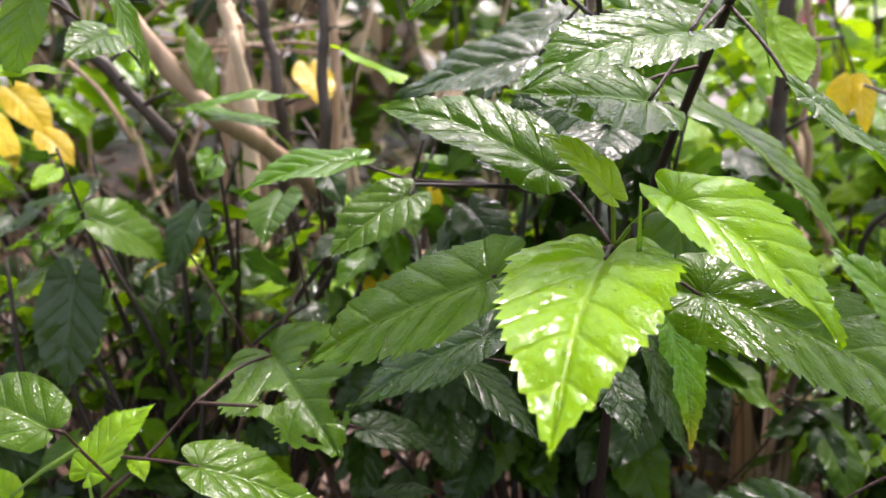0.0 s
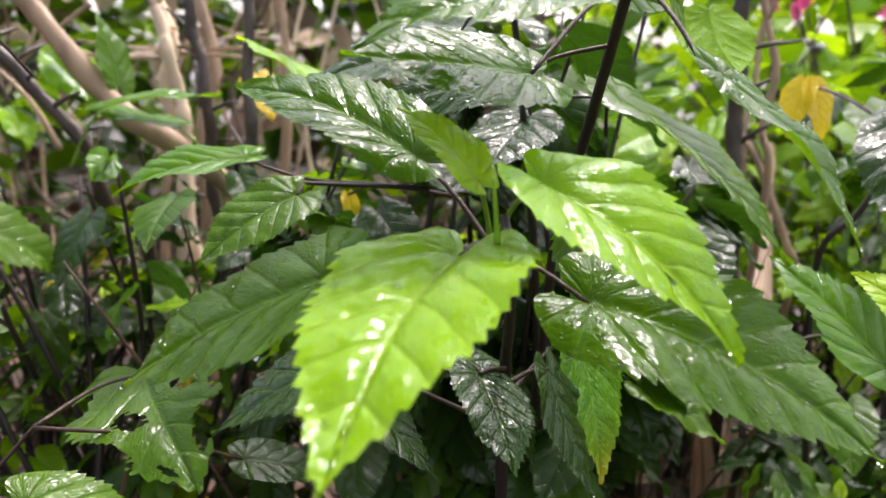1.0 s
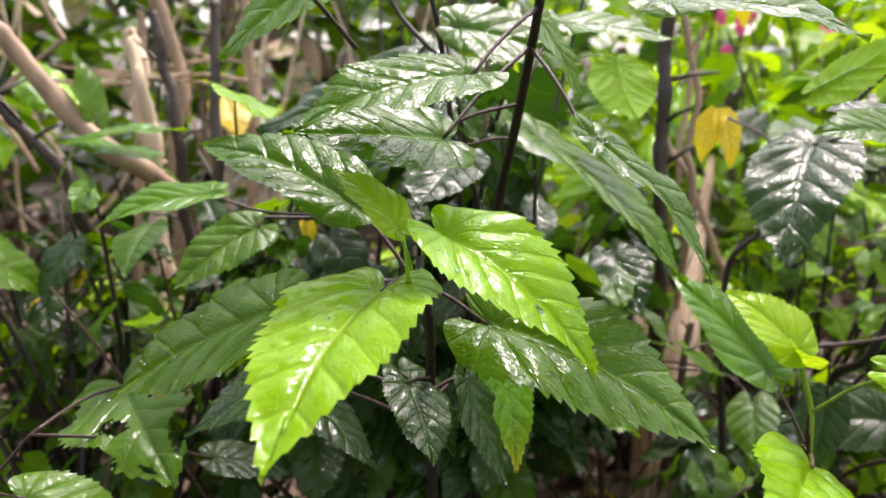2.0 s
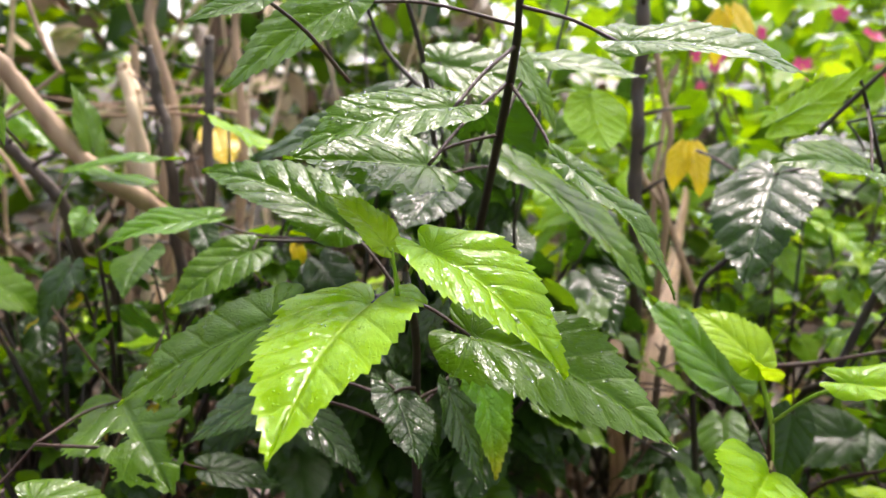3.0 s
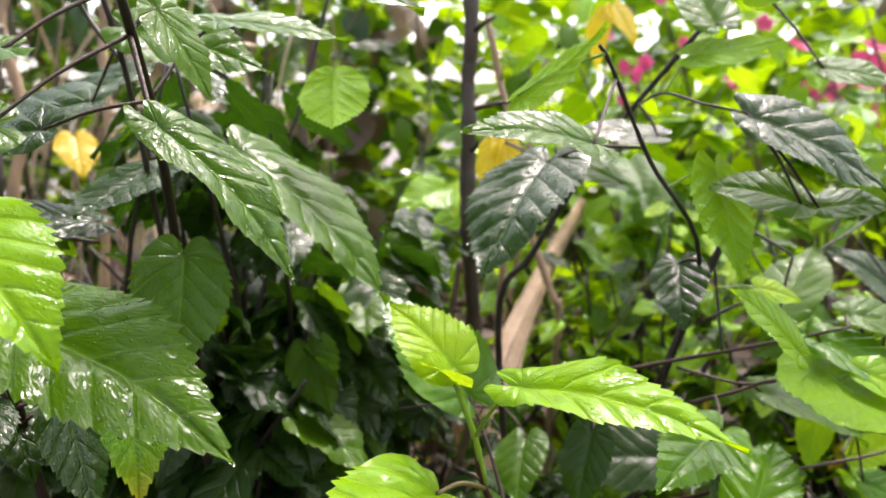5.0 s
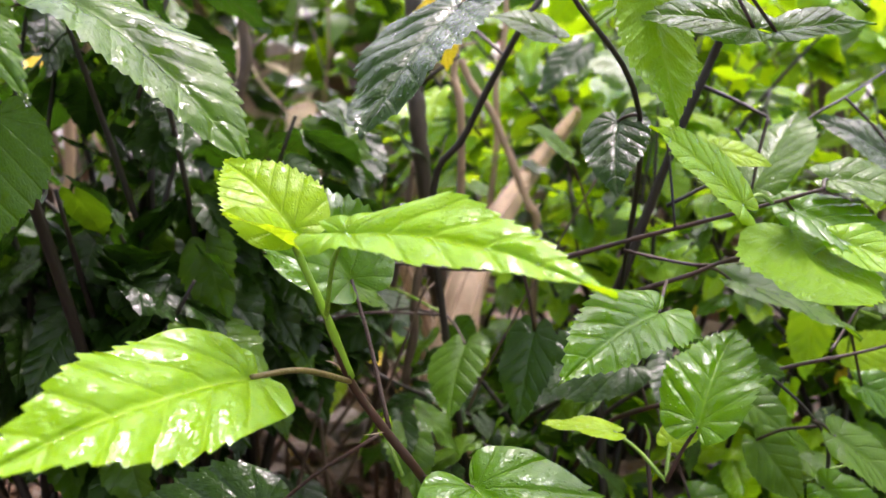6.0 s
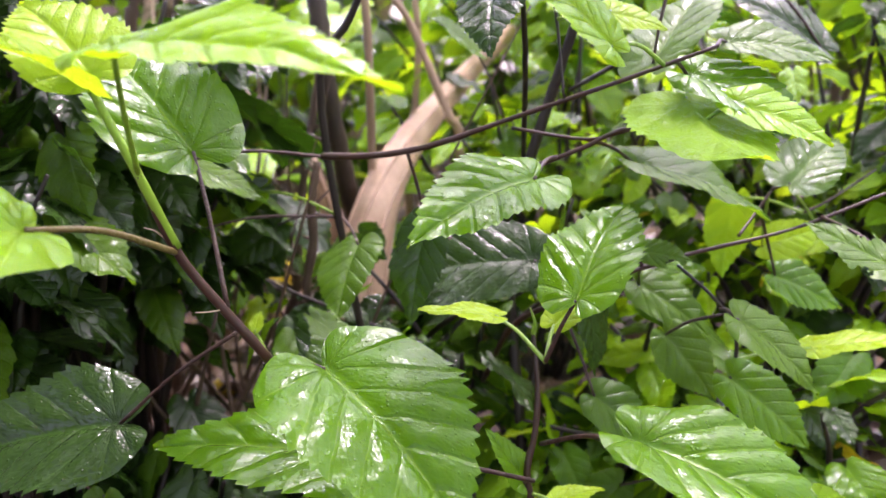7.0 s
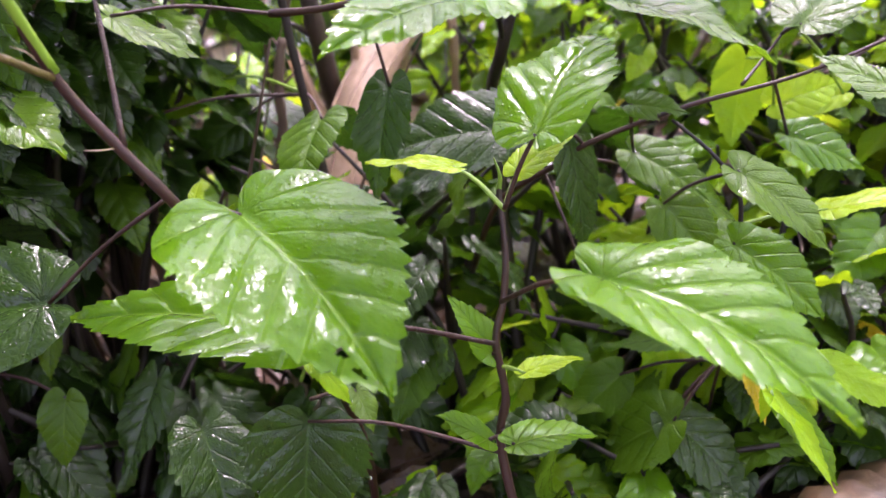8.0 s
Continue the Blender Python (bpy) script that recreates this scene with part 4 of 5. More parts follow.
leaf(s7, "mid", (-0.197, 0.516, 0.531), (-0.205, 0.473, 0.517), 36, 0.33, 0.066, 0.07, node=(-0.191, 0.579, 0.497), fine=False)
leaf(s7, "mid", (-0.179, 0.480, 0.552), (-0.165, 0.485, 0.505), -20, 0.33, 0.042, 0.03, node=(-0.189, 0.506, 0.540))
leaf(s9, "mid", (-0.218, 0.793, 0.484), (-0.239, 0.807, 0.548), -17, 0.32, 0.062, 0.06, node=(-0.207, 0.816, 0.406), fine=False)
leaf(s8, "young", (-0.240, 0.459, 0.511), (-0.204, 0.479, 0.510), -10, 0.33, 0.042, 0.03, node=(-0.271, 0.472, 0.467), stalk="green_stem", fine=False)
leaf(s9, "fresh", (-0.203, 0.707, 0.472), (-0.115, 0.730, 0.480), -6, 0.22, 0.058, 0.06, node=(-0.237, 0.728, 0.424), stalk="green_stem", fine=False)
leaf(s9, "fresh", (-0.151, 0.725, 0.459), (-0.233, 0.729, 0.471), 8, 0.24, 0.026, -0.00, node=(-0.116, 0.753, 0.409), stalk="green_stem", fine=False)
leaf(s9, "mid", (-0.255, 0.606, 0.400), (-0.214, 0.648, 0.356), -43, 0.35, 0.098, 0.14, node=(-0.275, 0.616, 0.376), fine=False)
leaf(s9, "dark", (-0.191, 0.648, 0.400), (-0.207, 0.619, 0.353), 1, 0.33, 0.053, 0.05, node=(-0.181, 0.696, 0.384), fine=False)
leaf(s9, "mid", (-0.113, 0.591, 0.422), (-0.119, 0.542, 0.397), -12, 0.34, 0.066, 0.07, node=(-0.098, 0.592, 0.342), fine=False)
leaf(s9, "dark", (-0.268, 0.597, 0.362), (-0.274, 0.571, 0.276), 1, 0.32, 0.037, 0.02, node=(-0.266, 0.637, 0.350), fine=False)
leaf(s8, "mid", (-0.194, 0.388, 0.340), (-0.255, 0.402, 0.357), 24, 0.32, 0.092, 0.11, node=(-0.187, 0.386, 0.340), bare=0.9, lobe=0.06)
leaf(s8, "young", (-0.213, 0.378, 0.309), (-0.237, 0.385, 0.321), 21, 0.34, 0.062, 0.06, node=(-0.184, 0.393, 0.328), stalk="green_stem")
leaf(s8, "young", (-0.159, 0.401, 0.317), (-0.150, 0.388, 0.312), 4, 0.33, 0.056, 0.05, node=(-0.157, 0.401, 0.315), stalk="green_stem")
leaf(s8, "mid", (-0.122, 0.382, 0.324), (-0.062, 0.395, 0.291), -14, 0.33, 0.057, 0.05, node=(-0.122, 0.382, 0.324))
leaf(s1, "dark", (0.025, 0.417, 0.381), (-0.050, 0.420, 0.339), 14, 0.33, 0.046, 0.04, node=(0.083, 0.386, 0.370))
leaf(s8, "dark", (-0.047, 0.460, 0.306), (-0.001, 0.479, 0.286), -17, 0.32, 0.049, 0.04, node=(-0.131, 0.417, 0.342))
leaf(s8, "dark", (-0.037, 0.450, 0.267), (-0.004, 0.456, 0.268), -2, 0.33, 0.056, 0.05, node=(-0.071, 0.474, 0.221))
leaf(s7, "young", (-0.066, 0.676, 0.513), (-0.035, 0.596, 0.498), 22, 0.34, 0.045, 0.01, node=(-0.078, 0.738, 0.474), fine=False)
leaf(s2, "dark", (0.064, 0.564, 0.519), (-0.032, 0.573, 0.490), 26, 0.33, 0.049, 0.04, node=(0.084, 0.542, 0.549))
leaf(s2, "dark", (0.086, 0.426, 0.502), (0.024, 0.438, 0.488), 36, 0.33, 0.043, 0.03, node=(0.131, 0.441, 0.516))
leaf(s7, "dark", (0.073, 0.537, 0.446), (0.018, 0.505, 0.459), 21, 0.34, -0.017, -0.08, node=(0.049, 0.526, 0.439))
leaf(s2, "dark", (0.106, 0.542, 0.479), (0.078, 0.479, 0.453), 1, 0.35, 0.022, -0.01, node=(0.102, 0.537, 0.474))
leaf(s1, "dark", (0.071, 0.373, 0.387), (0.083, 0.332, 0.362), 17, 0.34, 0.037, 0.02, node=(0.082, 0.377, 0.387))
leaf(s1, "dark", (0.101, 0.391, 0.383), (0.119, 0.372, 0.330), 19, 0.33, 0.006, -0.04, node=(0.083, 0.381, 0.379))
leaf(s2, "mid", (0.153, 0.543, 0.490), (0.248, 0.503, 0.401), -2, 0.33, 0.071, 0.08, node=(0.101, 0.536, 0.483))
leaf(s2, "mid", (0.100, 0.514, 0.559), (0.180, 0.519, 0.534), -38, 0.33, 0.055, 0.05, node=(0.091, 0.522, 0.557))
leaf(s1, "dark", (0.067, 0.401, 0.382), (0.094, 0.370, 0.348), 11, 0.34, 0.054, 0.05, node=(0.083, 0.386, 0.370))
leaf(s1, "dark", (0.005, 0.451, 0.357), (0.055, 0.421, 0.315), 11, 0.33, 0.027, 0.00, node=(0.083, 0.395, 0.353))
leaf(s5, "yellow", (0.339, 0.722, 0.496), (0.327, 0.716, 0.453), 4, 0.34, 0.063, 0.06, node=(0.388, 0.649, 0.456), fine=False)
leaf(s5, "yellow", (0.345, 0.721, 0.495), (0.350, 0.711, 0.449), -2, 0.33, 0.057, 0.05, node=(0.388, 0.649, 0.456), fine=False)
leaf(s9, "yellow", (-0.190, 1.231, 0.489), (-0.162, 1.180, 0.432), -1, 0.35, 0.047, 0.03, node=(-0.202, 1.283, 0.468), fine=False)
leaf(s5, "yellow", (0.539, 1.176, 0.661), (0.532, 1.173, 0.586), 4, 0.33, 0.056, 0.05, node=(0.542, 1.207, 0.651), fine=False)
leaf(s5, "yellow", (0.552, 1.176, 0.668), (0.576, 1.151, 0.614), -19, 0.33, 0.058, 0.06, node=(0.539, 1.220, 0.652), fine=False)
leaf(s9, "yellow", (-0.456, 0.914, 0.474), (-0.419, 0.911, 0.423), -36, 0.34, 0.054, 0.05, node=(-0.477, 0.946, 0.457), fine=False)
leaf(s9, "yellow", (-0.423, 0.903, 0.430), (-0.388, 0.891, 0.397), -26, 0.34, 0.050, 0.04, node=(-0.448, 0.941, 0.408), fine=False)
leaf(s9, "yellow", (-0.513, 0.958, 0.446), (-0.480, 0.952, 0.383), -7, 0.33, 0.054, 0.05, node=(-0.529, 0.991, 0.432), fine=False)
leaf(s7, "yellow", (-0.008, 0.639, 0.418), (-0.005, 0.636, 0.395), 0, 0.33, 0.059, 0.06, node=(0.041, 0.552, 0.434), fine=False)
leaf(s5, "yellow", (0.267, 0.908, 0.200), (0.275, 0.877, 0.190), 20, 0.33, 0.051, 0.04, node=(0.259, 0.970, 0.165), fine=False)
leaf(s2, "yellow", (0.110, 0.843, 0.324), (0.128, 0.819, 0.295), 15, 0.33, 0.055, 0.05, node=(0.095, 0.893, 0.303), fine=False)
leaf(s5, "yellow", (0.257, 0.902, 0.180), (0.279, 0.869, 0.172), 1, 0.33, 0.052, 0.04, node=(0.238, 0.961, 0.142), fine=False)
leaf(s3, "youngy", (0.304, 0.530, 0.249), (0.307, 0.538, 0.257), -4, 0.33, 0.061, 0.06, node=(0.314, 0.523, 0.226), stalk="green_stem", fine=False)
leaf(s3, "young", (0.347, 0.525, 0.164), (0.364, 0.523, 0.139), -12, 0.33, 0.057, 0.05, node=(0.338, 0.537, 0.148), stalk="green_stem", fine=False)
leaf(s3, "mid", (0.365, 0.538, 0.139), (0.373, 0.522, 0.122), 19, 0.33, 0.056, 0.05, node=(0.342, 0.531, 0.140), fine=False)
leaf(s6, "dark", (0.490, 0.587, 0.253), (0.494, 0.582, 0.187), 12, 0.32, 0.034, 0.01, node=(0.498, 0.588, 0.244), fine=False)
leaf(s6, "dark", (0.533, 0.567, 0.089), (0.575, 0.547, 0.042), -26, 0.32, 0.053, 0.05, node=(0.564, 0.569, 0.120), fine=False)
leaf(s5, "dark", (0.290, 0.744, 0.260), (0.246, 0.744, 0.229), 63, 0.34, 0.060, 0.06, node=(0.343, 0.671, 0.277), fine=False)
leaf(s5, "under", (0.274, 0.751, 0.285), (0.192, 0.762, 0.265), 206, 0.33, 0.034, 0.01, node=(0.343, 0.671, 0.277), stalk="green_stem", fine=False)
leaf(s2, "dark", (0.173, 0.704, 0.305), (0.135, 0.683, 0.336), 36, 0.33, 0.046, 0.03, node=(0.198, 0.748, 0.240), fine=False)
leaf(s2, "dark", (0.195, 0.692, 0.102), (0.195, 0.688, 0.024), 8, 0.34, 0.064, 0.07, node=(0.130, 0.640, 0.080), fine=False)
leaf(s6, "mid", (0.682, 0.701, 0.109), (0.738, 0.697, 0.073), -37, 0.33, 0.057, 0.05, node=(0.653, 0.733, 0.083), fine=False)
leaf(s6, "young", (0.580, 0.520, 0.139), (0.564, 0.509, 0.114), -25, 0.32, 0.043, 0.03, node=(0.567, 0.567, 0.145), stalk="green_stem", fine=False)
leaf(s6, "young", (0.550, 0.462, 0.156), (0.568, 0.438, 0.121), 27, 0.33, 0.040, 0.03, node=(0.569, 0.566, 0.161), stalk="green_stem", fine=False)
leaf(s6, "yellow", (0.565, 0.528, 0.132), (0.569, 0.517, 0.107), 21, 0.32, 0.062, 0.06, node=(0.566, 0.568, 0.136), fine=False)
leaf(s6, "mid", (0.535, 0.557, 0.092), (0.495, 0.590, 0.046), 41, 0.34, 0.073, 0.09, node=(0.564, 0.569, 0.120), fine=False)
leaf(s6, "mid", (0.517, 0.611, 0.096), (0.481, 0.615, 0.054), 36, 0.32, 0.056, 0.05, node=(0.564, 0.569, 0.120), fine=False)
leaf(s6, "mid", (0.651, 0.649, 0.111), (0.696, 0.643, 0.084), -34, 0.33, 0.056, 0.05, node=(0.621, 0.683, 0.084), fine=False)
leaf(s6, "youngy", (0.618, 0.639, 0.246), (0.662, 0.645, 0.254), -60, 0.30, 0.066, 0.07, node=(0.609, 0.610, 0.286), stalk="green_stem", fine=False)
leaf(s6, "fresh", (0.566, 0.556, 0.192), (0.605, 0.535, 0.153), -37, 0.33, 0.065, 0.07, node=(0.572, 0.565, 0.193), fine=False)
leaf(s6, "mid", (0.542, 0.600, 0.205), (0.569, 0.586, 0.163), -45, 0.34, 0.060, 0.06, node=(0.567, 0.568, 0.226), fine=False)
leaf(s6, "mid", (0.532, 0.627, 0.230), (0.572, 0.606, 0.200), -34, 0.33, 0.052, 0.04, node=(0.522, 0.582, 0.253), fine=False)
leaf(s6, "fresh", (0.617, 0.616, 0.233), (0.659, 0.609, 0.209), -41, 0.33, 0.058, 0.06, node=(0.601, 0.604, 0.280), fine=False)
leaf(s6, "mid", (0.491, 0.575, 0.178), (0.530, 0.566, 0.142), -39, 0.33, 0.060, 0.06, node=(0.478, 0.607, 0.227), fine=False)

# ---- bare canes, sticks and trunks behind ----
def cane(name, label, mat, r0, r1, points, lying=False):
    thing = empty(name, (points[-1][0], points[-1][1], ground_height(points[-1][0], points[-1][1])), label, "dry cane" if name == "dry_cane" else "log" if name == "fallen_log" else "bare stem")
    if not lying:
        points = points + [(points[-1][0], points[-1][1] + 0.02, ground_height(points[-1][0], points[-1][1]) - 0.01)]
    if not lying:
        sway = random.Random(int(900 * points[0][0] + 500 * points[0][1]))
        bent = [points[0]]
        for a, b in zip(points, points[1:]):
            w = 0.05 * (Vector(b) - Vector(a)).length
            bent += [tuple(Vector(a).lerp(Vector(b), 0.5) + Vector((sway.gauss(0, w), sway.gauss(0, w), 0))), b]
        points = bent
    stem(thing, "shaft", points, r0, r1, mat, knots=0.3, per=7, sides=9)
    rng = random.Random(int(1000 * abs(points[0][0]) + 700 * points[0][1]))
    pts = smooth_path([local(thing, p) for p in points], 7)
    for k in range(2, len(pts) - 2, 99 if lying else 9 if name == "dry_cane" else 6):
        a, c = pts[k], rng.uniform(0, 6.28)
        out = Vector((math.cos(c), math.sin(c), rng.uniform(0.1, 0.9))) * r0 * (rng.uniform(1.3, 2.6) if name == "dry_cane" else rng.uniform(2.5, 8))
        bm = bmesh.new()
        tube(bm, [a, a + out * 0.5 + Vector((0, 0, r0 * 0.3)), a + out], r0 * 0.45, r0 * 0.22, 6)
        mesh_object("side_shoot", bm, mat, thing)

cane("dry_cane", "thick tan cane leaning down to the litter", "cane", .0085, .010, [(-0.304, 0.775, 0.580), (-0.284, 0.780, 0.554), (-0.217, 0.782, 0.469), (-0.174, 0.790, 0.438), (-0.128, 0.850, 0.383), (-0.054, 0.943, 0.302), (0.086, 1.065, 0.173), (0.189, 1.182, 0.064)], True)
cane("dry_cane", "pale dry upright cane, split at the top", "pale", .008, .010, [(-0.254, 1.021, 0.574), (-0.237, 1.009, 0.527), (-0.229, 1.004, 0.424), (-0.229, 1.009, 0.321)])
cane("dry_cane", "thin pale upright cane behind shrubs", "cane", .005, .006, [(-0.294, 1.205, 0.608), (-0.295, 1.182, 0.519), (-0.296, 1.167, 0.414)])
cane("dead_stem", "dark upright bare stem behind the shrubs", "bark_dark", .005, .007, [(-0.191, 0.901, 0.588), (-0.182, 0.897, 0.533), (-0.170, 0.886, 0.488), (-0.166, 0.886, 0.445), (-0.161, 0.896, 0.320)])
cane("dead_stem", "dark knotted upright trunk behind the shrubs", "bark_dark", .0048, .006, [(-0.113, 0.841, 0.595), (-0.112, 0.825, 0.533), (-0.111, 0.815, 0.449), (-0.112, 0.830, 0.347)])
cane("dead_stem", "grey leaning bare branch among shrubs", "bark_dark", .0055, .0068, [(-0.370, 0.800, 0.585), (-0.330, 0.800, 0.522), (-0.294, 0.800, 0.482), (-0.252, 0.805, 0.427), (-0.225, 0.860, 0.330)])
cane("dead_stem", "dark upright bare trunk with knots", "bark_dark", .0065, .008, [(0.330, 0.850, 0.678), (0.328, 0.837, 0.593), (0.326, 0.833, 0.508), (0.326, 0.825, 0.404), (0.340, 0.865, 0.219)])
cane("dead_stem", "reddish thin bare stem beside trunk", "cane", .003, .004, [(0.347, 0.879, 0.614), (0.360, 0.868, 0.549), (0.369, 0.859, 0.496), (0.364, 0.843, 0.402)])
cane("dead_stem", "brown thin bare stem leaning", "cane", .003, .004, [(0.445, 1.073, 0.589), (0.424, 1.058, 0.495), (0.410, 1.039, 0.372)])
cane("dry_cane", "dry tan upright cane", "cane", .007, .009, [(-0.255, 1.221, 0.702), (-0.259, 1.202, 0.592), (-0.251, 1.170, 0.411)])
cane("dry_cane", "dry tan upright cane", "cane", .006, .008, [(-0.162, 1.320, 0.717), (-0.166, 1.296, 0.580), (-0.158, 1.269, 0.427)])
cane("dry_cane", "dry broken tan cane", "pale", .006, .009, [(-0.248, 0.993, 0.564), (-0.234, 0.984, 0.517), (-0.222, 0.988, 0.426)])
cane("dry_cane", "thin dry stick lying across canes", "cane", .0019, .0025, [(-0.392, 1.095, 0.517), (-0.290, 1.088, 0.511), (-0.195, 1.084, 0.523), (-0.130, 1.079, 0.516)], True)
cane("dry_cane", "thin dry stick leaning on canes", "cane", .0025, .0031, [(-0.339, 0.962, 0.647), (-0.317, 0.951, 0.591), (-0.298, 0.945, 0.560)], True)
cane("dry_cane", "thin dry stick leaning on canes", "cane", .0022, .0028, [(-0.298, 0.945, 0.563), (-0.342, 0.942, 0.529), (-0.380, 0.939, 0.497)], True)
cane("dry_cane", "thin dry twig lying across canes", "cane", .0019, .0019, [(-0.317, 1.080, 0.523), (-0.233, 1.079, 0.517), (-0.150, 1.077, 0.510)], True)
cane("dead_stem", "dark slim upright stem in shade", "trunk", .005, .007, [(0.164, 0.978, 0.612), (0.154, 0.962, 0.512), (0.141, 0.947, 0.423), (0.122, 0.978, 0.296)])
cane("dry_cane", "tan leaning thin cane among leaves", "cane", .0035, .0045, [(0.370, 0.981, 0.464), (0.398, 0.969, 0.413), (0.427, 0.950, 0.335), (0.443, 0.950, 0.288)])
cane("dead_stem", "dark arching bare branch low in the shade", "trunk", .005, .007, [(0.026, 0.857, 0.340), (0.086, 0.832, 0.281), (0.141, 0.811, 0.242), (0.170, 0.788, 0.188)])
cane("dead_stem", "dark bare stem low in the shade", "trunk", .003, .004, [(0.326, 0.711, 0.310), (0.318, 0.707, 0.252), (0.313, 0.713, 0.187), (0.313, 0.732, 0.132)])
cane("dead_stem", "dark bare stem low in the shade", "trunk", .003, .004, [(0.321, 0.852, 0.372), (0.302, 0.827, 0.284), (0.289, 0.824, 0.200), (0.275, 0.841, 0.150)])
cane("dead_stem", "thin dark stick standing in leaf litter", "trunk", .002, .003, [(0.123, 0.928, 0.266), (0.124, 0.905, 0.184), (0.114, 0.907, 0.117)])
cane("dry_cane", "fallen tan stick on leaf litter", "cane", .004, .005, [(-0.011, 1.045, 0.124), (0.051, 1.042, 0.116), (0.127, 1.058, 0.101)], True)
cane("dry_cane", "thin dry stick lying across canes", "cane", .0019, .0025, [(-0.434, 1.238, 0.534), (-0.362, 1.235, 0.525), (-0.291, 1.237, 0.529), (-0.186, 1.293, 0.550)], True)
cane("dry_cane", "thin dry stick lying across canes", "pale", .0016, .0019, [(-0.420, 1.131, 0.519), (-0.354, 1.129, 0.511), (-0.294, 1.152, 0.519), (-0.187, 1.183, 0.523)], True)
cane("dry_cane", "thin dry stick lying across canes", "cane", .0019, .0022, [(-0.289, 1.348, 0.564), (-0.228, 1.343, 0.545), (-0.142, 1.341, 0.535)], True)
cane("dry_cane", "thin dry stick leaning on canes", "cane", .0025, .0031, [(-0.441, 1.023, 0.501), (-0.401, 1.015, 0.465), (-0.372, 1.021, 0.408)], True)
cane("fallen_log", "rough brown bark log lying on wet litter", "log_bark", .024, .027, [(0.790, 0.615, 0.028), (0.727, 0.583, 0.028), (0.661, 0.550, 0.028), (0.615, 0.527, 0.028), (0.573, 0.505, 0.028), (0.532, 0.485, 0.028)], True)


# ---- far greenery, too distant to count ----
def far_foliage(name, label, centre, spread, count, size, weights, seed):
    rng = random.Random(seed)
    groups = {}
    for _ in range(count):
        groups.setdefault(pick(rng, weights), []).append(1)
    for key, items in groups.items():
        vs, fs, uvs = [], [], []
        src = CROWD[0]
        for _ in items:
            p = Vector(tuple(c + s * rng.uniform(-1, 1) for c, s in zip(centre, spread)))
            mound = 0.45 + 0.55 * noise.noise(Vector((p.x * 0.8, p.y * 0.8, seed))) + 0.25 * noise.noise(Vector((p.x * 2.7, p.y * 2.7, seed)))
            p.z = (p.z - centre[2] + spread[2]) * max(0.35, min(1.1, 0.5 + mound)) + centre[2] - spread[2]
            p.x += 0.5 * spread[0] * 0.3 * noise.noise(Vector((p.y, p.z, 3.1)))
            p.y += 0.35 * noise.noise(Vector((p.x, p.z, 8.2)))
            d = Vector((rng.gauss(0, 1), rng.gauss(0, 1), rng.gauss(-0.5, 0.5))).normalized()
            s = size * rng.uniform(0.6, 1.3)
            m, _ = leaf_pose(p, p + d * s, rng.gauss(0, 30))
            k = len(vs)
            w = 0.3
            for q in ((0, 0, 0), (-w * 0.8, 0.15, 0.03), (-w, 0.4, 0.05), (-w * 0.5, 0.75, 0.03), (0, 1, 0), (w * 0.5, 0.75, 0.03), (w, 0.4, 0.05), (w * 0.8, 0.15, 0.03), (0, 0.5, 0.06)):
                vs.append(m @ Vector(q))
            for a in range(8):
                fs.append((k + a, k + (a + 1) % 8, k + 8))
        me = bpy.data.meshes.new(name)
        me.from_pydata(vs, [], fs)
        me.materials.append(MAT[key])
        tagged(new(name, me), label, "foliage", kind="stuff")


# lime-heavy mix: sunlight on the far leaves is put into their colour
FAR_LIT = [("mid", 3), ("young", 5), ("under", 3), ("youngy", 1.5)]
# dark-heavy mix: dimness is put into the leaf colour, beside real dry bits
FAR_DIM_DRY = [("dark", 4), ("mid", 4), ("young", 0.8), ("dry", 2.5), ("pale", 1.6)]
FARBACK = [("dark", 2), ("mid", 4), ("young", 3), ("under", 2), ("dry", 1)]
far_foliage("far_foliage", "far leaves behind the shrubs, sunlight put into lime colours", (1.6, 2.9, 0.6), (1.6, 0.7, 0.9), 2200, 0.13, FAR_LIT, 31)
far_foliage("far_foliage", "dry bits and leaves behind the shrubs, shade put into dark greens", (-1.0, 2.7, 0.5), (1.4, 0.5, 0.8), 2700, 0.13, FAR_DIM_DRY, 32)
far_foliage("far_foliage", "dense leaves closing the thicket around", (0, 5.0, 1.1), (6, 0.8, 1.5), 6000, 0.25, FARBACK, 33)
far_foliage("far_foliage", "dense leaves closing the thicket around", (-4.5, 0.5, 0.9), (0.8, 5, 1.3), 2500, 0.25, FAR_DIM_DRY, 34)
far_foliage("far_foliage", "dense leaves closing the thicket around", (4.5, 0.5, 0.9), (0.8, 5, 1.3), 2500, 0.25, FAR_LIT, 35)

far_foliage("ground_cover", "low leafy ground cover round the shrubs", (-2.7, 1.0, 0.22), (1.2, 1.9, 0.22), 2600, 0.10, FAR_DIM_DRY, 38)
far_foliage("ground_cover", "low leafy ground cover round the shrubs", (2.9, 1.0, 0.25), (1.1, 1.9, 0.25), 2400, 0.10, FARBACK, 39)
far_foliage("ground_cover", "low leafy ground cover round the shrubs", (0.0, -2.9, 0.15), (3.4, 0.9, 0.15), 2400, 0.10, FARBACK, 40)


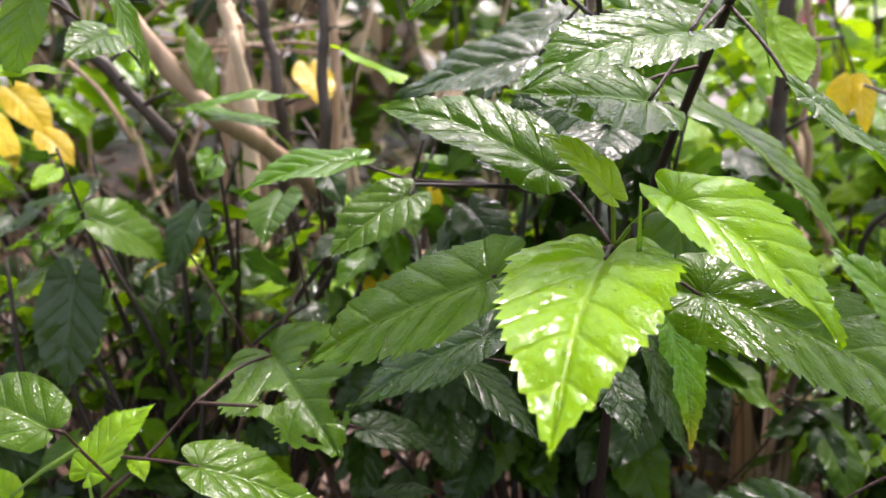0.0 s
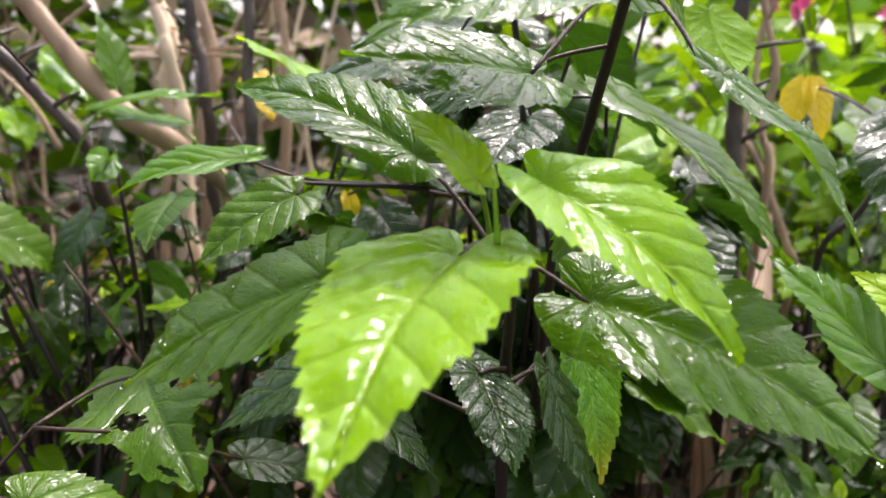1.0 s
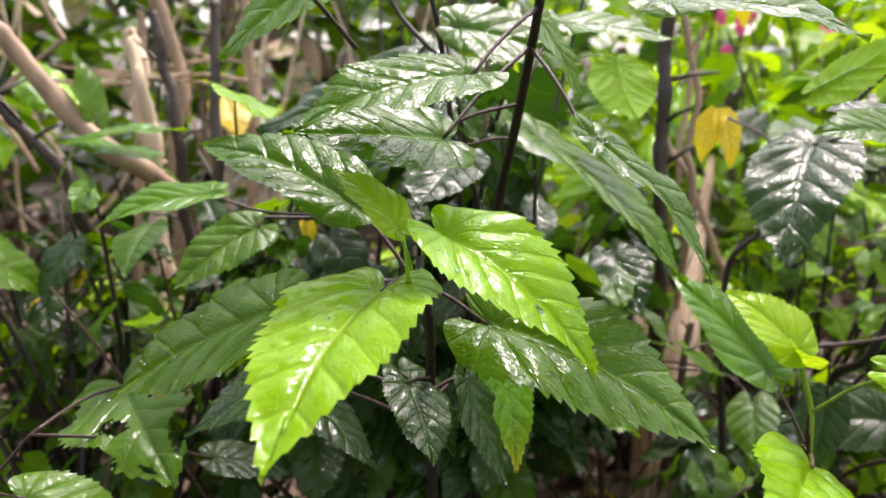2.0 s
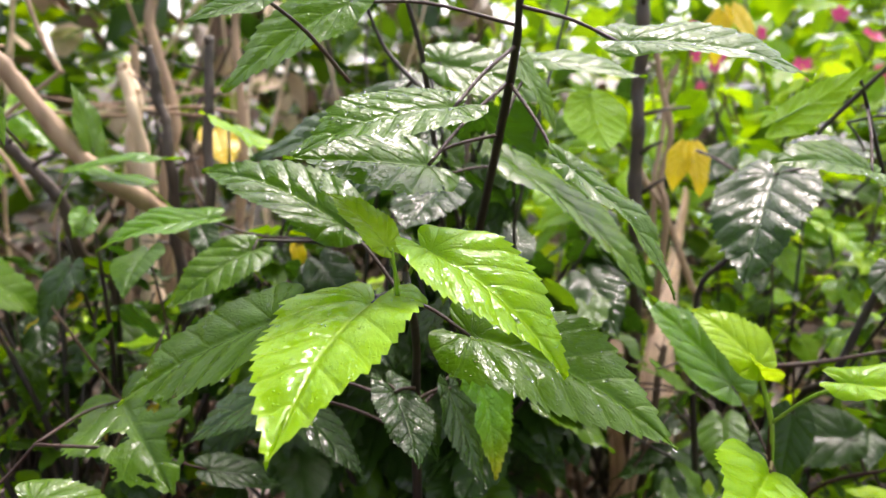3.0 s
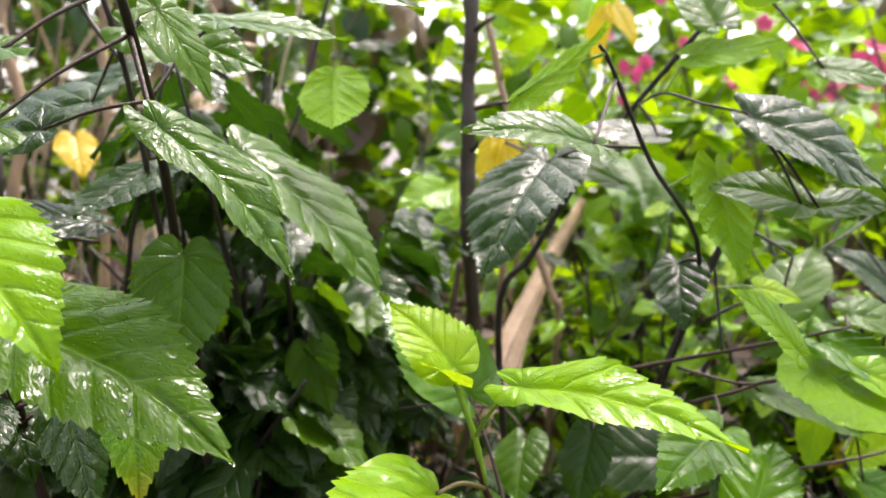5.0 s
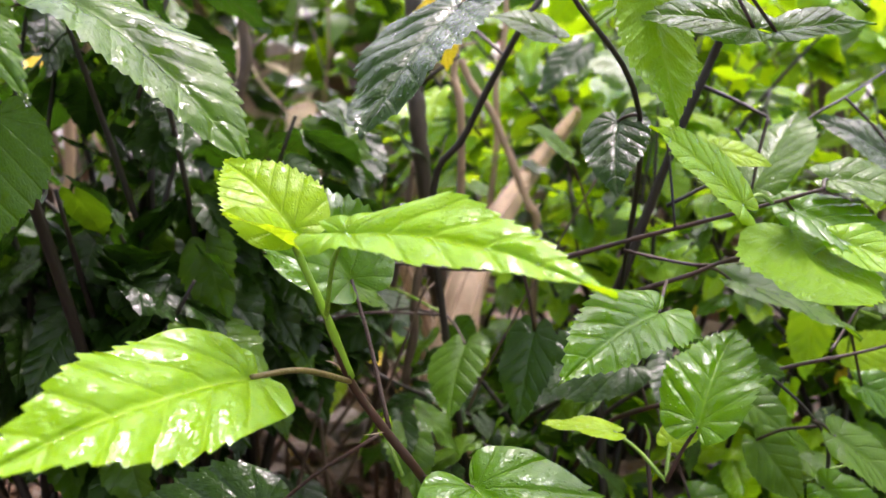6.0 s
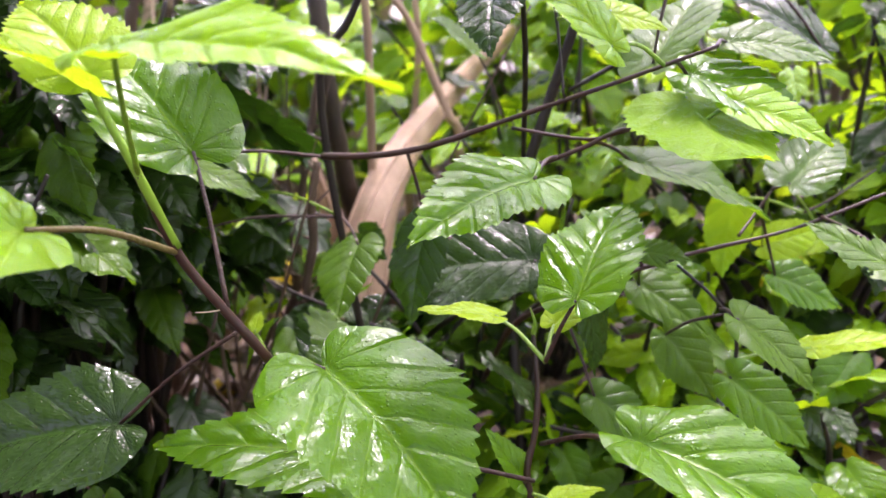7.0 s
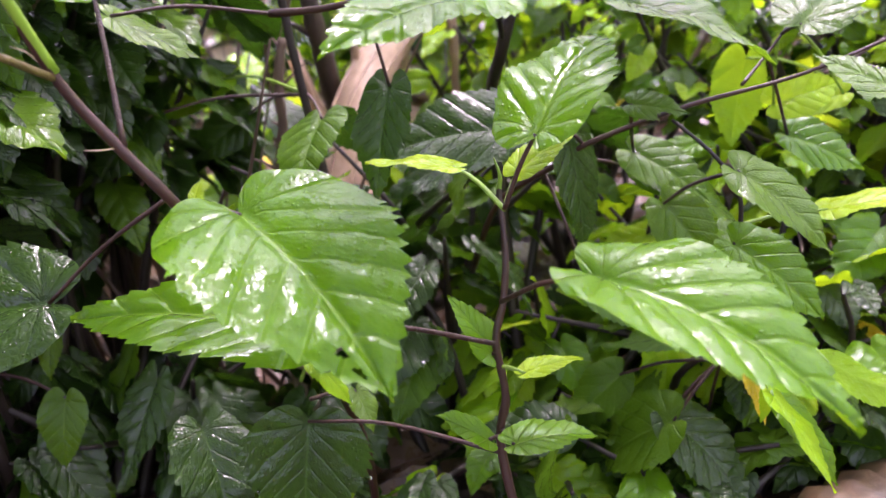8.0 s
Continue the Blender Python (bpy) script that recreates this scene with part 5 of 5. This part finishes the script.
def shade_canopy():
    """Unseen high leaves added to shade the thicket, in clumps with open gaps, thinned where more sky is let in."""
    rng = random.Random(36)
    vs, fs = [], []
    for _ in range(9000):
        p = Vector((rng.uniform(-5, 5), rng.uniform(-4, 5.5), rng.uniform(2.6, 3.6)))
        # openings let sky light in right and back, behind, far left, overhead
        clear = max(0.0, min(1.0, max(0.58 * (p.x - 0.02) + 0.45 * (p.y - 0.8), 0.5 * (-0.8 - p.y))))
        clear = max(clear, min(0.8, 0.5 * (-0.7 - p.x) + 0.3 * (p.y - 1.2)))
        clear = max(clear, 0.62 - 0.35 * math.hypot(p.x - 0.35, p.y - 0.4))
        if noise.noise(Vector((p.x * 1.2, p.y * 1.2, 7.3))) + 0.5 * noise.noise(Vector((p.x * 3.1, p.y * 3.1, 1.3))) < -0.12 + 0.62 * clear and rng.random() > 0.10:
            continue
        d = Vector((rng.gauss(0, 1), rng.gauss(0, 1), rng.gauss(-0.3, 0.4))).normalized()
        m, _ = leaf_pose(p, p + d * rng.uniform(0.18, 0.36), rng.gauss(0, 25))
        k = len(vs)
        for q in ((0, 0, 0), (-0.24, 0.15, 0.03), (-0.3, 0.4, 0.05), (-0.15, 0.75, 0.03), (0, 1, 0), (0.15, 0.75, 0.03), (0.3, 0.4, 0.05), (0.24, 0.15, 0.03), (0, 0.5, 0.06)):
            vs.append(m @ Vector(q))
        fs += [(k + a, k + (a + 1) % 8, k + 8) for a in range(8)]
    me = bpy.data.meshes.new("canopy_foliage")
    me.from_pydata(vs, [], fs)
    me.materials.append(MAT["mid"])
    tagged(new("canopy_foliage", me), "unseen high leaves with gaps, added to shade the thicket", "foliage", kind="stuff")


shade_canopy()
far_foliage("far_foliage", "dense leaves closing the thicket around", (0, -4.5, 0.6), (5, 0.8, 0.9), 1200, 0.25, FAR_DIM_DRY, 37)

# ---- leaf litter ----
LITTER = empty("leaf_litter", (0.1, 1.0, 0.0), "brown and yellow fallen leaves on damp soil", "leaf litter", kind="structure")
rng = random.Random(41)
for k in range(280):
    x, y = 0.1 + rng.gauss(0, 0.32), 1.0 + rng.gauss(0, 0.28)
    a = rng.uniform(0, 6.28)
    s = rng.uniform(0.035, 0.075)
    z = ground_height(x, y) + 0.006 + 0.012 * rng.random()
    key = "yellow" if rng.random() < 0.07 else "dry"
    ob = new("fallen_leaf", rng.choice(CROWD_BY_MAT[key]))
    m, _ = leaf_pose((x, y, z), (x + s * math.cos(a), y + s * math.sin(a), z + s * rng.uniform(-0.15, 0.25)), rng.gauss(0, 30))
    ob.parent = LITTER
    ob.matrix_basis = Matrix.Translation((-0.1, -1.0, 0)) @ m


# ---- pink-flowered shrub far behind ----
def petal_mesh():
    bm = bmesh.new()
    rows = []
    for i in range(6):
        u = i / 5
        w = 0.42 * math.sin(math.pi * (0.12 + 0.8 * u)) ** 0.8
        rows.append([bm.verts.new((w * v, u, 0.25 * u * u + 0.1 * v * v)) for v in (-1, -0.5, 0, 0.5, 1)])
    for a, b in zip(rows, rows[1:]):
        for k in range(4):
            bm.faces.new((a[k], a[k + 1], b[k + 1], b[k]))
    me = bpy.data.meshes.new("petal")
    bm.to_mesh(me)
    bm.free()
    me.materials.append(MAT["pink"])
    return me


PETAL = petal_mesh()


def flowering_shrub(base, spots, size, seed):
    rng = random.Random(seed)
    thing = empty("flowering_shrub", base, "shrub with bright pink blossoms and thin stems", "flowering shrub")
    for p in spots:
        stem(thing, "branch", [base, Vector(base).lerp(Vector(p), 0.5) + Vector((rng.uniform(-0.1, 0.1), 0.05, 0.08)), p], 0.006, 0.002, "trunk", per=4, sides=6)
        bm = bmesh.new()
        bmesh.ops.create_icosphere(bm, subdivisions=1, radius=size * 0.12, matrix=Matrix.Translation(local(thing, p)))
        flower = mesh_object("flower", bm, "yellow", thing, "pink five-petalled blossom")
        lean = Euler((rng.uniform(0.6, 1.5), rng.uniform(-0.4, 0.4), rng.uniform(-0.6, 0.6))).to_matrix().to_4x4()
        s = size * rng.uniform(0.75, 1.2)
        for k in range(5):
            ob = new("petal", PETAL)
            ob.parent = flower
            ob.matrix_basis = Matrix.Translation(local(thing, p)) @ lean @ Matrix.Rotation(k * 1.2566, 4, "Z") @ Matrix.Scale(s, 4)


rng = random.Random(5)
flowering_shrub((0.85, 1.85, 0.0), [(0.85 + rng.gauss(0, 0.16), 1.76 + rng.gauss(0, 0.1), 0.64 + rng.gauss(0, 0.06)) for _ in range(12)], 0.017, 51)
flowering_shrub((1.3, 1.95, 0.0), [(1.25 + rng.gauss(0, 0.10), 1.86 + rng.gauss(0, 0.06), 0.60 + rng.gauss(0, 0.04)) for _ in range(20)], 0.034, 52)


# ---- pale dry leaf sheaths standing in the litter ----
def sheath(line, w0, w1, label):
    """A pale husk, hollow towards the back, along a bent line that starts on the ground."""
    thing = empty("dry_sheath", line[0], label, "dry sheath")
    pts = smooth_path([local(thing, p) for p in line], 6)
    bm = bmesh.new()
    rows, lines = [], [[], [], [], []]
    for i, c in enumerate(pts):
        u = i / (len(pts) - 1)
        d = (pts[min(i + 1, len(pts) - 1)] - pts[max(i - 1, 0)]).normalized()
        side = d.cross(Vector((0, 1, 0.2))).normalized()
        front = side.cross(d).normalized()
        w = w0 + (w1 - w0) * u ** 0.8
        rows.append([bm.verts.new(c + w * (side * math.sin(t) - front * (math.cos(t) - 0.4)) * (1 + 0.08 * math.sin(9 * t + 5 * u))) for t in [-1.5 + 3.0 * k / 10 for k in range(11)]])
        for line, t in zip(lines, (-1.1, -0.35, 0.5, 1.25)):
            line.append(c + w * (side * math.sin(t) - front * (math.cos(t) - 0.4)) * (1 + 0.08 * math.sin(9 * t + 5 * u)))
    for p, q in zip(rows, rows[1:]):
        for k in range(10):
            bm.faces.new((p[k], p[k + 1], q[k + 1], q[k]))
    bmesh.ops.solidify(bm, geom=bm.faces[:], thickness=0.002)
    mesh_object("husk", bm, "pale", thing)
    for k, edge in enumerate(lines):
        rib = bmesh.new()
        tube(rib, edge, 0.0016, 0.0007, 6, 0.25, random.Random(k))
        mesh_object("rib", rib, "cane", thing, "raised brown fibre")


sheath([(0.310, 0.68, 0.0), (0.338, 0.76, 0.17), (0.374, 0.86, 0.270), (0.450, 1.06, 0.335), (0.545, 1.30, 0.390)], 0.029, 0.011, "pale tan dry sheath arching up beside a trunk")
sheath([(0.345, 0.86, 0.0), (0.335, 0.88, 0.15), (0.300, 0.90, 0.29)], 0.020, 0.006, "pale tan dry sheath low behind glossy leaves")


# ---- thicket of thin dry twigs between the shrubs ----
def twig_thicket(centre, spread, count, seed, mat, label, thick=0.0016, rise=0.35):
    rng = random.Random(seed)
    bm = bmesh.new()
    for _ in range(count):
        x, y = centre[0] + spread[0] * rng.uniform(-1, 1), centre[1] + spread[1] * rng.uniform(-1, 1)
        z = ground_height(x, y)
        a = rng.uniform(0, 6.28)
        h = rise * rng.uniform(0.3, 1.0)
        lean = rng.uniform(0.1, 0.9) * h
        p0 = Vector((x, y, z))
        p2 = p0 + Vector((lean * math.cos(a), lean * math.sin(a) * 0.5, h))
        p1 = p0.lerp(p2, 0.5) + Vector((rng.uniform(-0.04, 0.04), rng.uniform(-0.03, 0.03), rng.uniform(-0.03, 0.05)))
        r = thick * rng.uniform(0.5, 1.6)
        tube(bm, smooth_path([p0, p1, p2], 3), r * 1.4, r * 0.5, 5)
    tagged(mesh_object("dry_twigs", bm, mat), label, "dry twigs", kind="stuff")


twig_thicket((-0.25, 0.95), (0.55, 0.3), 330, 61, "trunk", "tangle of thin dry brown twigs under the shrubs", 0.0015, 0.40)

rng = random.Random(71)
for k in range(32):
    x, y = -0.45 + rng.uniform(-0.75, 0.65), rng.uniform(1.25, 2.3)
    top = rng.uniform(0.75, 1.5)
    lean = rng.gauss(0, 0.22)
    r = rng.uniform(0.0015, 0.0045)
    cane("dry_cane", "dry brown upright cane in a thicket", rng.choice(("cane", "cane", "pale", "trunk", "bark_dark", "pale")), r * 0.8, r, [(x + lean, y, top), (x + lean * 0.6 + rng.gauss(0, 0.04), y, top * 0.6), (x + lean * 0.35 + rng.gauss(0, 0.03), y, top * 0.35), (x, y, 0.1)])


# ---- wide carpet of fallen leaves, too many to count ----
def litter_carpet(count, seed, xs, ys):
    rng = random.Random(seed)
    vs, fs = [], []
    for _ in range(count):
        x, y = rng.uniform(*xs), rng.uniform(*ys)
        a, s = rng.uniform(0, 6.28), rng.uniform(0.035, 0.08)
        z = ground_height(x, y) + 0.004 + 0.010 * rng.random()
        m, _ = leaf_pose((x, y, z), (x + s * math.cos(a), y + s * math.sin(a), z + s * rng.uniform(-0.1, 0.2)), rng.gauss(0, 25))
        k = len(vs)
        c = rng.uniform(0.02, 0.2)
        for p in ((0, 0, 0), (-0.24, 0.15, c), (-0.3, 0.4, c), (-0.15, 0.75, c * 0.6), (0, 1, 0), (0.15, 0.75, c * 0.6), (0.3, 0.4, c), (0.24, 0.15, c), (0, 0.5, 0.02)):
            vs.append(m @ Vector(p))
        fs += [(k + e, k + (e + 1) % 8, k + 8) for e in range(8)]
    me = bpy.data.meshes.new("litter_carpet")
    me.from_pydata(vs, [], fs)
    me.materials.append(MAT["dry"])
    tagged(new("litter_carpet", me), "wide carpet of brown fallen leaves on soil", "leaf litter", kind="stuff")


litter_carpet(5000, 81, (-1.6, 2.0), (0.45, 3.2))
litter_carpet(6000, 82, (-5.0, 5.0), (-4.5, 5.5))
